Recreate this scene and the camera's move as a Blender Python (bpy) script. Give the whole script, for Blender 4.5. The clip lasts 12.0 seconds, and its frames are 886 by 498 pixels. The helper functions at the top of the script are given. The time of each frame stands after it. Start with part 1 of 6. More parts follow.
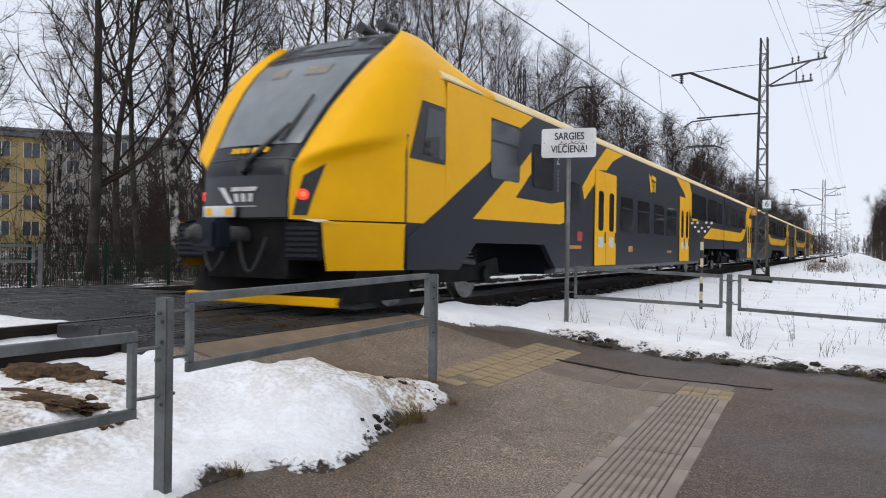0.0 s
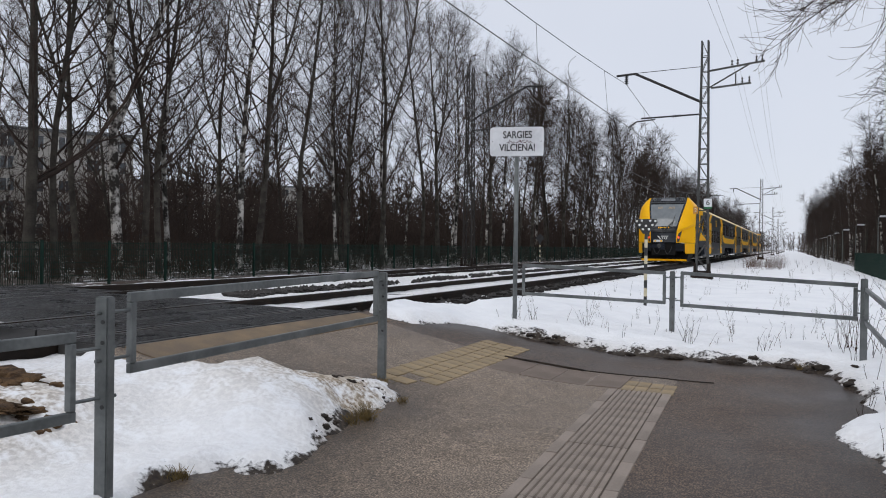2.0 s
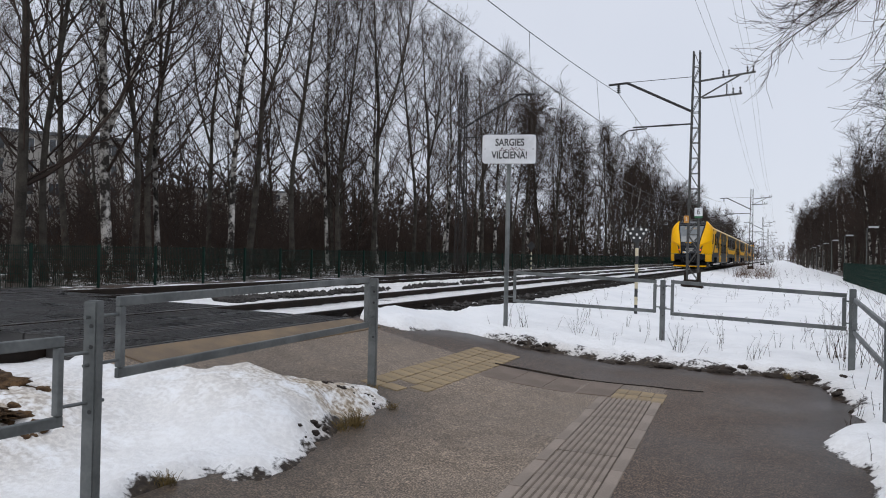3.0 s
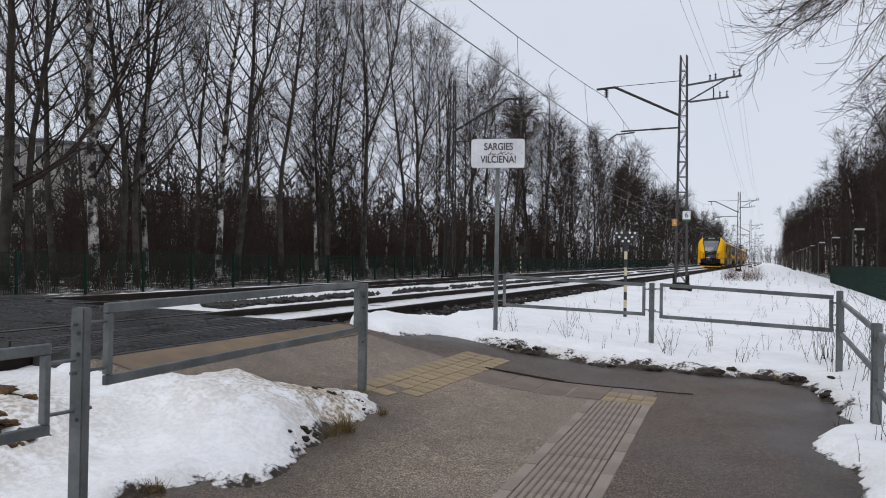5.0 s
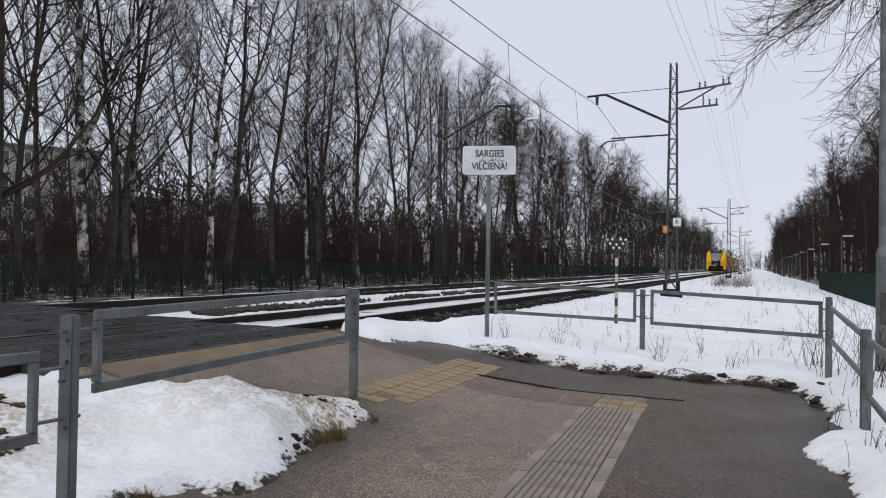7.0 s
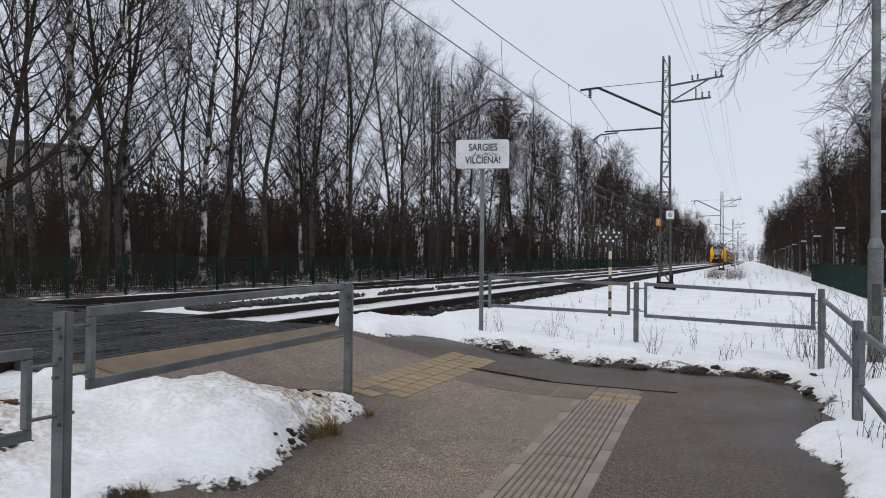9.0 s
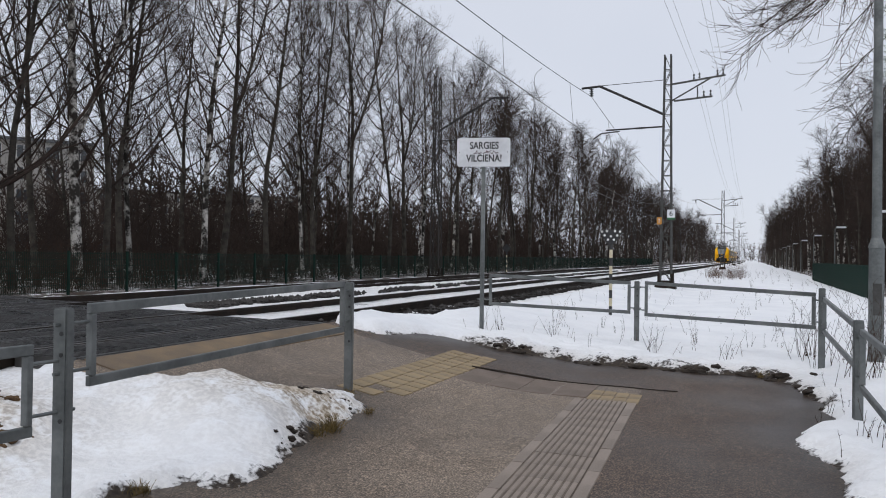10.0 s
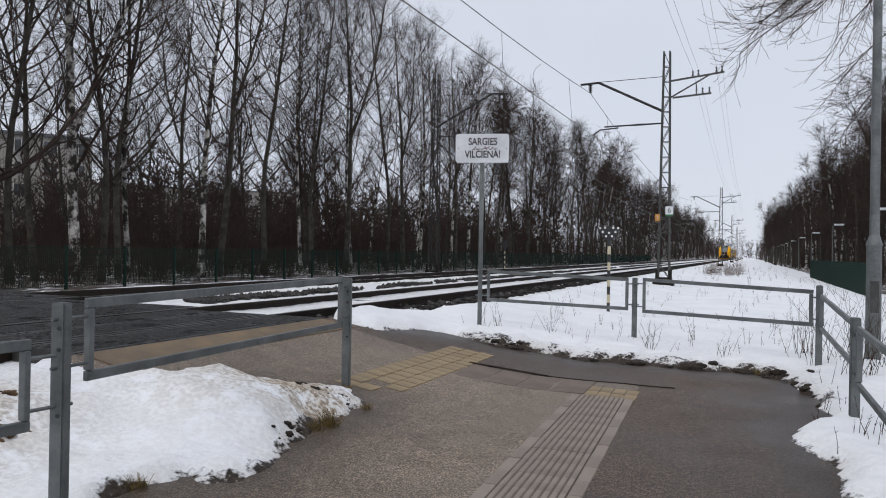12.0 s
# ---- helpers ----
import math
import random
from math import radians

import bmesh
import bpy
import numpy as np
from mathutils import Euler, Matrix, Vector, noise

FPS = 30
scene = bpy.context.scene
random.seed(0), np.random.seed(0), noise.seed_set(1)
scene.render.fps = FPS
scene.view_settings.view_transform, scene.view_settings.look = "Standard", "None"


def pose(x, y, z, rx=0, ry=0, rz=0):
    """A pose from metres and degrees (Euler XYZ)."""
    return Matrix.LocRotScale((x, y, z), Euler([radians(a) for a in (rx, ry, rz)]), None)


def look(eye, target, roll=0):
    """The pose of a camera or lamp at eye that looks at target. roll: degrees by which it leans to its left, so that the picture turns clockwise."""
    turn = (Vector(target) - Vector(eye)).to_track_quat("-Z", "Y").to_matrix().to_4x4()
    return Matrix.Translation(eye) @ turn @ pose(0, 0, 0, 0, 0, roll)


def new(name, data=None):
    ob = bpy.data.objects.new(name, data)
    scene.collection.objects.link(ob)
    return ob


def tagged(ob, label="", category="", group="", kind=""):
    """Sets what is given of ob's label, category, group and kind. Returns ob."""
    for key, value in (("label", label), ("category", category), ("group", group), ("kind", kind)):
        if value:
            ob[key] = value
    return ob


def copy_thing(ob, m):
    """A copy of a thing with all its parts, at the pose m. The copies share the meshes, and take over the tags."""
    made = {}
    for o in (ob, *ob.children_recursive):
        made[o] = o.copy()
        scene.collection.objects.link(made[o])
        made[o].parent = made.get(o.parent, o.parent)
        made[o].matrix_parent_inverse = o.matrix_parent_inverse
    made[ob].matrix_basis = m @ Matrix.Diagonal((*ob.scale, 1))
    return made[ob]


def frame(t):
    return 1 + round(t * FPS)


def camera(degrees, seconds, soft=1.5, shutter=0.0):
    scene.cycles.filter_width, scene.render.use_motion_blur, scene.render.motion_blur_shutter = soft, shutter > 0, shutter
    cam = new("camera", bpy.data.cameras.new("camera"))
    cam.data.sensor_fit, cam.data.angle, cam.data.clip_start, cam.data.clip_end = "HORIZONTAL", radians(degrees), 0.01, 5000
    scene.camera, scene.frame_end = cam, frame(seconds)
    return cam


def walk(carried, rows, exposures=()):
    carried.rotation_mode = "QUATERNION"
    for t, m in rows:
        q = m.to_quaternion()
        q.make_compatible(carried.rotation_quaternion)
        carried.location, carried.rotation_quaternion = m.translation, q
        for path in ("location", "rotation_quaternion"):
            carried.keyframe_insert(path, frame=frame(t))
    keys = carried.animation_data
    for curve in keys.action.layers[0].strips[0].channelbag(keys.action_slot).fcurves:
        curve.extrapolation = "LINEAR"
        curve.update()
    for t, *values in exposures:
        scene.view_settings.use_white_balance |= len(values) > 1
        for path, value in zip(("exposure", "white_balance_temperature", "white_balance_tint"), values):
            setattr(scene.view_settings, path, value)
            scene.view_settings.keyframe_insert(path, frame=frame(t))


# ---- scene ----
cam = camera(61.8, 12.0, soft=1.0, shutter=0.12)
EYE = (0.0, 0.0, 1.38)
# seconds, then the turn of the hand-held camera in degrees
PATH = [
    (0.0, pose(*EYE, 89.80, -0.82, 29.10)),
    (0.5, pose(*EYE, 89.82, -0.95, 26.82)),
    (1.0, pose(*EYE, 89.76, -1.14, 25.43)),
    (1.5, pose(*EYE, 89.69, -1.09, 25.33)),
    (2.0, pose(*EYE, 89.68, -0.77, 25.16)),
    (2.5, pose(*EYE, 89.90, -1.02, 24.88)),
    (3.0, pose(*EYE, 90.21, -1.29, 24.50)),
    (5.0, pose(*EYE, 90.57, -0.95, 23.69)),
    (5.5, pose(*EYE, 90.63, -0.50, 23.50)),
    (6.0, pose(*EYE, 90.77, -0.38, 23.37)),
    (6.5, pose(*EYE, 90.94, -0.70, 23.32)),
    (7.0, pose(*EYE, 91.10, -0.92, 23.02)),
    (9.0, pose(*EYE, 90.65, -0.58, 22.55)),
    (9.5, pose(*EYE, 90.56, -0.55, 22.51)),
    (10.0, pose(*EYE, 90.50, -0.79, 22.61)),
    (10.5, pose(*EYE, 90.43, -0.61, 22.75)),
    (11.0, pose(*EYE, 90.38, -0.57, 22.68)),
    (11.5, pose(*EYE, 90.31, -0.67, 22.51)),
    (12.0, pose(*EYE, 90.19, -0.99, 22.47)),
]
walk(cam, PATH, [(0.0, 0.22), (0.5, 0.06), (1.0, 0.0), (12.0, -0.04)])

# ---- world and light: overcast winter noon ----
world = bpy.data.worlds.new("world")
scene.world = world
world.use_nodes = True
_nt = world.node_tree
_nt.nodes.clear()
_sky = _nt.nodes.new("ShaderNodeTexSky")
_sky.sky_type, _sky.sun_disc = "NISHITA", False
_sky.sun_elevation, _sky.sun_rotation = radians(28), radians(200)
_cloud = _nt.nodes.new("ShaderNodeTexNoise")
_cloud.inputs["Scale"].default_value = 1.6
_cloud.inputs["Detail"].default_value = 5
_ramp = _nt.nodes.new("ShaderNodeValToRGB")
_ramp.color_ramp.elements[0].position, _ramp.color_ramp.elements[0].color = 0.3, (6.65, 7.1, 8.15, 1)
_ramp.color_ramp.elements[1].position, _ramp.color_ramp.elements[1].color = 0.7, (7.4, 7.75, 8.7, 1)
_mix = _nt.nodes.new("ShaderNodeMix")
_mix.data_type = "RGBA"
_mix.inputs["Factor"].default_value = 0.93
_bg = _nt.nodes.new("ShaderNodeBackground")
_bg.inputs["Strength"].default_value = 0.1
_wo = _nt.nodes.new("ShaderNodeOutputWorld")
_nt.links.new(_cloud.outputs["Fac"], _ramp.inputs["Fac"])
_nt.links.new(_sky.outputs["Color"], _mix.inputs["A"])
_nt.links.new(_ramp.outputs["Color"], _mix.inputs["B"])
_nt.links.new(_mix.outputs["Result"], _bg.inputs["Color"])
_nt.links.new(_bg.outputs["Background"], _wo.inputs["Surface"])
sun = new("sun", bpy.data.lights.new("sun", "SUN"))
sun.data.energy, sun.data.angle, sun.data.color = 0.85, radians(40), (1.0, 0.97, 0.93)
sun.matrix_world = look((0, 0, 60), (12, 40, 0))

# ---- materials ----
def mat(name, color, color2=None, rough=0.7, metal=0.0, scale=8.0, fine=60.0, bump=0.2, dist=0.01, spec=0.5, lo=0.35, hi=0.65, coat=0.0, rand=0.0, rough2=None, trans=0.0):
    """Two scales of noise mix two colours; the fine one also gives relief."""
    m = bpy.data.materials.new(name)
    m.use_nodes = True
    nt = m.node_tree
    bs = nt.nodes["Principled BSDF"]
    co = nt.nodes.new("ShaderNodeTexCoord")
    c2 = color2 or tuple(c * 0.8 for c in color)
    n1 = nt.nodes.new("ShaderNodeTexNoise")
    n1.inputs["Scale"].default_value, n1.inputs["Detail"].default_value = scale, 6
    n2 = nt.nodes.new("ShaderNodeTexNoise")
    n2.inputs["Scale"].default_value, n2.inputs["Detail"].default_value = fine, 3
    for n in (n1, n2):
        nt.links.new(co.outputs["Object"], n.inputs["Vector"])
    add = nt.nodes.new("ShaderNodeMath")
    add.operation = "MULTIPLY_ADD"
    add.inputs[1].default_value = 0.35
    nt.links.new(n2.outputs["Fac"], add.inputs[0])
    nt.links.new(n1.outputs["Fac"], add.inputs[2])
    ramp = nt.nodes.new("ShaderNodeMapRange")
    ramp.inputs["From Min"].default_value, ramp.inputs["From Max"].default_value = lo + 0.17, hi + 0.17
    nt.links.new(add.outputs[0], ramp.inputs["Value"])
    mx = nt.nodes.new("ShaderNodeMix")
    mx.data_type = "RGBA"
    mx.inputs["A"].default_value, mx.inputs["B"].default_value = (*color, 1), (*c2, 1)
    nt.links.new(ramp.outputs["Result"], mx.inputs["Factor"])
    out = mx.outputs["Result"]
    if rand:
        oi = nt.nodes.new("ShaderNodeObjectInfo")
        mr = nt.nodes.new("ShaderNodeMapRange")
        mr.inputs["To Min"].default_value, mr.inputs["To Max"].default_value = 1 - rand, 1 + rand
        nt.links.new(oi.outputs["Random"], mr.inputs["Value"])
        hs = nt.nodes.new("ShaderNodeHueSaturation")
        nt.links.new(mr.outputs["Result"], hs.inputs["Value"])
        nt.links.new(out, hs.inputs["Color"])
        out = hs.outputs["Color"]
    nt.links.new(out, bs.inputs["Base Color"])
    bs.inputs["Roughness"].default_value, bs.inputs["Metallic"].default_value = rough, metal
    bs.inputs["Specular IOR Level"].default_value = spec
    bs.inputs["Coat Weight"].default_value = coat
    bs.inputs["Coat Roughness"].default_value = 0.08
    if rough2 is not None:
        rr = nt.nodes.new("ShaderNodeMapRange")
        rr.inputs["From Min"].default_value, rr.inputs["From Max"].default_value = lo, hi
        rr.inputs["To Min"].default_value, rr.inputs["To Max"].default_value = rough, rough2
        nt.links.new(n1.outputs["Fac"], rr.inputs["Value"])
        nt.links.new(rr.outputs["Result"], bs.inputs["Roughness"])
    if bump:
        b = nt.nodes.new("ShaderNodeBump")
        b.inputs["Strength"].default_value, b.inputs["Distance"].default_value = bump, dist
        nt.links.new(n2.outputs["Fac"], b.inputs["Height"])
        nt.links.new(b.outputs["Normal"], bs.inputs["Normal"])
    return m


def glow(name, color, strength):
    m = bpy.data.materials.new(name)
    m.use_nodes = True
    bs = m.node_tree.nodes["Principled BSDF"]
    bs.inputs["Base Color"].default_value = (*color, 1)
    bs.inputs["Emission Color"].default_value = (*color, 1)
    bs.inputs["Emission Strength"].default_value = strength
    return m


SNOW = mat("snow", (0.80, 0.81, 0.83), (0.68, 0.68, 0.69), 0.6, scale=1.2, fine=45, bump=0.35, dist=0.02, lo=0.45, hi=0.8)
SNOW_DIRTY = mat("dirty_snow", (0.80, 0.80, 0.81), (0.33, 0.27, 0.20), 0.65, scale=2.2, fine=35, bump=0.5, dist=0.03, lo=0.5, hi=0.72)
ASPHALT_TAN = mat("sandy_asphalt", (0.225, 0.160, 0.095), (0.145, 0.108, 0.075), 0.75, scale=3.0, fine=90, bump=0.5, dist=0.006, spec=0.3)
TACTILE = mat("tactile_slab", (0.300, 0.246, 0.205), (0.215, 0.178, 0.148), 0.7, scale=2, fine=90, bump=0.3, rand=0.04, spec=0.3)
TACTILE_Y = mat("yellow_tactile_slab", (0.33, 0.245, 0.135), (0.225, 0.172, 0.108), 0.7, scale=2.5, fine=90, bump=0.3, rand=0.10, spec=0.3)
RUBBER = mat("crossing_rubber", (0.020, 0.020, 0.021), (0.038, 0.036, 0.034), 0.22, scale=2, fine=80, bump=0.12, rough2=0.55, spec=0.5)
DIRT = mat("wet_soil", (0.045, 0.030, 0.019), (0.018, 0.012, 0.008), 0.85, scale=6, fine=50, bump=1.0, dist=0.03)
DIRT_PALE = mat("dry_dirt", (0.170, 0.138, 0.113), (0.125, 0.101, 0.082), 0.9, scale=6, fine=60, bump=0.3, spec=0.2)
SOIL_TAN = mat("dug_soil", (0.150, 0.090, 0.045), (0.050, 0.030, 0.017), 0.9, scale=9, fine=45, bump=1.0, dist=0.03, spec=0.2)
GALV = mat("galvanised_steel", (0.165, 0.175, 0.172), (0.090, 0.098, 0.097), 0.5, 0.3, scale=4, fine=35, bump=0.1, rand=0.08)
GALV_DARK = mat("weathered_steel", (0.090, 0.090, 0.086), (0.048, 0.047, 0.044), 0.65, 0.2, scale=5, fine=40, bump=0.1)
RAIL = mat("rusty_rail", (0.014, 0.011, 0.009), (0.025, 0.017, 0.012), 0.8, scale=5, fine=60, bump=0.2, spec=0.2)
RAIL_TOP = mat("polished_rail_head", (0.16, 0.15, 0.145), (0.10, 0.095, 0.09), 0.35, 0.8, scale=2, fine=40, bump=0.0)
SLEEPER = mat("concrete_sleeper", (0.035, 0.031, 0.028), (0.018, 0.016, 0.014), 0.85, scale=4, fine=50, bump=0.4, rand=0.15, spec=0.2)
BALLAST = mat("ballast_stone", (0.065, 0.06, 0.057), (0.025, 0.023, 0.021), 0.85, scale=3, fine=30, bump=0.6, dist=0.02, rand=0.2, spec=0.25)
WHITE_SIGN = mat("white_sign_face", (0.74, 0.75, 0.77), (0.62, 0.63, 0.65), 0.4, scale=3, fine=20, bump=0.02)
BLACK = mat("black_paint", (0.015, 0.015, 0.016), (0.03, 0.03, 0.03), 0.5, bump=0.05)
WHITE = mat("white_paint", (0.72, 0.72, 0.70), (0.5, 0.49, 0.46), 0.5, bump=0.05)
CREAM = mat("cream_paint", (0.62, 0.55, 0.38), (0.45, 0.39, 0.27), 0.6, bump=0.05)
BLACK_STEEL = mat("black_bracket_steel", (0.02, 0.02, 0.022), (0.04, 0.036, 0.034), 0.6, 0.3, bump=0.1)
WIRE = mat("wire", (0.06, 0.06, 0.065), (0.09, 0.09, 0.09), 0.5, 0.5, bump=0.0)
BARK = mat("dark_bark", (0.030, 0.026, 0.022), (0.075, 0.066, 0.054), 0.9, scale=3, fine=25, bump=0.8, dist=0.03, rand=0.25, spec=0.2)
BIRCH = mat("birch_bark", (0.50, 0.47, 0.43), (0.028, 0.024, 0.020), 0.8, scale=3.2, fine=14, bump=0.4, dist=0.02, lo=0.36, hi=0.54, rand=0.25, spec=0.2)
TWIG = mat("twigs", (0.034, 0.025, 0.021), (0.060, 0.044, 0.036), 0.9, scale=0.5, fine=10, bump=0.0, rand=0.3, spec=0.12)
SHRUB = mat("shrub_twigs", (0.062, 0.036, 0.026), (0.032, 0.023, 0.016), 0.9, scale=0.4, fine=10, bump=0.0, spec=0.12)
STRAW = mat("dry_grass", (0.24, 0.165, 0.065), (0.085, 0.065, 0.026), 0.85, scale=9, fine=30, bump=0.0, spec=0.2)
RUSTSTEM = mat("dry_brown_stems", (0.12, 0.06, 0.03), (0.07, 0.04, 0.025), 0.85, scale=6, fine=30, bump=0.0)
GREEN_FENCE = mat("green_fence_wire", (0.005, 0.027, 0.018), (0.007, 0.020, 0.014), 0.6, 0.0, bump=0.05, spec=0.2)
TACTILE_W = mat("worn_flagstone", (0.200, 0.156, 0.126), (0.145, 0.112, 0.090), 0.75, scale=2.5, fine=70, bump=0.4, rand=0.05, spec=0.3)
YELLOW = mat("yellow_train_paint", (0.92, 0.475, 0.002), (0.86, 0.43, 0.002), 0.4, scale=0.8, fine=6, bump=0.0, spec=0.14)
SLATE = mat("slate_train_paint", (0.011, 0.0145, 0.023), (0.008, 0.011, 0.018), 0.38, scale=0.8, fine=6, bump=0.0, spec=0.25)
FACE_BLACK = mat("black_cab_paint", (0.007, 0.008, 0.011), (0.010, 0.012, 0.016), 0.25, scale=0.8, fine=6, bump=0.0, spec=0.3)
RUST_DARK = mat("dark_rusted_steel", (0.034, 0.028, 0.025), (0.018, 0.015, 0.013), 0.75, 0.1, scale=4, fine=40, bump=0.1)
ROOF_CREAM = mat("pale_roof_edge", (0.86, 0.66, 0.33), (0.76, 0.56, 0.25), 0.45, scale=1, fine=8, bump=0.0, spec=0.3)
ROOF_GREY = mat("grey_roof", (0.16, 0.17, 0.18), (0.10, 0.105, 0.11), 0.55, scale=1, fine=10, bump=0.1)
UNDER = mat("underframe_black", (0.006, 0.006, 0.007), (0.015, 0.014, 0.013), 0.75, scale=3, fine=20, bump=0.2, spec=0.15)
WHEEL = mat("wheel_steel", (0.36, 0.35, 0.34), (0.16, 0.15, 0.14), 0.5, 0.6, scale=6, fine=30, bump=0.1)
GLASS = mat("dark_train_glass", (0.012, 0.014, 0.017), (0.02, 0.023, 0.027), 0.06, scale=1, fine=5, bump=0.0, spec=0.5)
# grey base colour stands in for the overcast sky mirrored in the windscreen
WINDSHIELD = mat("sky_grey_glass", (0.135, 0.15, 0.155), (0.18, 0.195, 0.20), 0.10, scale=1.2, fine=5, bump=0.0, spec=0.7)
ORANGE_LED = glow("orange_display", (0.8, 0.33, 0.08), 0.12)
DIM_ORANGE = mat("dim_orange_display", (0.36, 0.27, 0.16), (0.25, 0.21, 0.16), 0.2, bump=0.0)
RED_LED = glow("red_tail_light", (1.0, 0.05, 0.03), 0.75)
FACADE = mat("panel_facade", (0.42, 0.40, 0.37), (0.33, 0.31, 0.28), 0.85, scale=0.4, fine=4, bump=0.1)
FACADE_Y = mat("ochre_facade", (0.42, 0.31, 0.13), (0.34, 0.25, 0.11), 0.85, scale=0.4, fine=4, bump=0.1)
PANE = mat("window_pane", (0.045, 0.05, 0.055), (0.09, 0.10, 0.11), 0.15, scale=0.6, fine=3, bump=0.0, rand=0.4)
ORANGE_PLATE = mat("orange_plate", (0.55, 0.25, 0.04), (0.45, 0.2, 0.03), 0.5, bump=0.0)
GREEN_PLATE = mat("green_plate", (0.03, 0.16, 0.06), (0.025, 0.12, 0.05), 0.5, bump=0.0)
GLASS_LAMP = mat("lamp_head_grey", (0.35, 0.36, 0.37), (0.25, 0.26, 0.27), 0.4, bump=0.0)


def ground_material():
    """Snow with soil along the path's edge, grime and forest litter where the masks say so."""
    m = bpy.data.materials.new("snow_ground")
    m.use_nodes = True
    nt = m.node_tree
    N, Lk = nt.nodes, nt.links
    bs = N["Principled BSDF"]
    co = N.new("ShaderNodeTexCoord")

    def nz(scale, detail=5):
        n = N.new("ShaderNodeTexNoise")
        n.inputs["Scale"].default_value, n.inputs["Detail"].default_value = scale, detail
        Lk.new(co.outputs["Object"], n.inputs["Vector"])
        return n.outputs["Fac"]

    def rng_(val, a, b, c=0.0, d=1.0):
        r = N.new("ShaderNodeMapRange")
        for k, v in (("From Min", a), ("From Max", b), ("To Min", c), ("To Max", d)):
            r.inputs[k].default_value = v
        Lk.new(val, r.inputs["Value"])
        return r.outputs["Result"]

    def op(kind, a, b):
        o = N.new("ShaderNodeMath")
        o.operation = kind
        for i, v in enumerate((a, b)):
            if isinstance(v, (int, float)):
                o.inputs[i].default_value = v
            else:
                Lk.new(v, o.inputs[i])
        return o.outputs[0]

    def mixc(f, a, b):
        x = N.new("ShaderNodeMix")
        x.data_type = "RGBA"
        Lk.new(f, x.inputs["Factor"])
        for k, v in (("A", a), ("B", b)):
            if isinstance(v, tuple):
                x.inputs[k].default_value = (*v, 1)
            else:
                Lk.new(v, x.inputs[k])
        return x.outputs["Result"]

    def attr(name):
        a = N.new("ShaderNodeAttribute")
        a.attribute_name = name
        return a.outputs["Fac"]

    big, mid, fine, grit = nz(0.9), nz(5.0), nz(28.0), nz(140.0, 2)
    snow = mixc(rng_(big, 0.4, 0.75), (0.90, 0.905, 0.915), (0.80, 0.81, 0.83))
    dirty = mixc(rng_(fine, 0.4, 0.62), (0.60, 0.53, 0.44), (0.27, 0.21, 0.145))
    grime = op("MULTIPLY", attr("grime"), rng_(op("ADD", mid, op("MULTIPLY", fine, 0.5)), 0.56, 0.80))
    soil_c = mixc(rng_(fine, 0.35, 0.65), (0.020, 0.014, 0.010), (0.060, 0.043, 0.028))
    edge = op("ADD", attr("edge"), op("MULTIPLY", op("SUBTRACT", op("ADD", mid, op("MULTIPLY", fine, 0.6)), 0.8), 0.34))
    soil = rng_(edge, 0.14, 0.09)
    litter_c = mixc(rng_(mid, 0.35, 0.65), (0.030, 0.021, 0.015), (0.075, 0.050, 0.033))
    litter = rng_(op("ADD", attr("litter"), op("SUBTRACT", op("ADD", mid, op("MULTIPLY", big, 1.0)), 1.0)), 0.42, 0.55)
    c = mixc(grime, snow, dirty)
    c = mixc(litter, c, litter_c)
    c = mixc(soil, c, soil_c)
    specks = op("MULTIPLY", rng_(grit, 0.70, 0.76), rng_(mid, 0.45, 0.65))
    c = mixc(op("MULTIPLY", specks, 0.5), c, (0.10, 0.08, 0.06))
    Lk.new(c, bs.inputs["Base Color"])
    bs.inputs["Roughness"].default_value = 0.62
    bs.inputs["Specular IOR Level"].default_value = 0.3
    h = op("ADD", op("MULTIPLY", mid, 0.5), op("ADD", op("MULTIPLY", fine, 0.35), op("MULTIPLY", grit, 0.08)))
    b = N.new("ShaderNodeBump")
    b.inputs["Strength"].default_value, b.inputs["Distance"].default_value = 0.65, 0.05
    Lk.new(h, b.inputs["Height"])
    Lk.new(b.outputs["Normal"], bs.inputs["Normal"])
    return m


GROUND = ground_material()


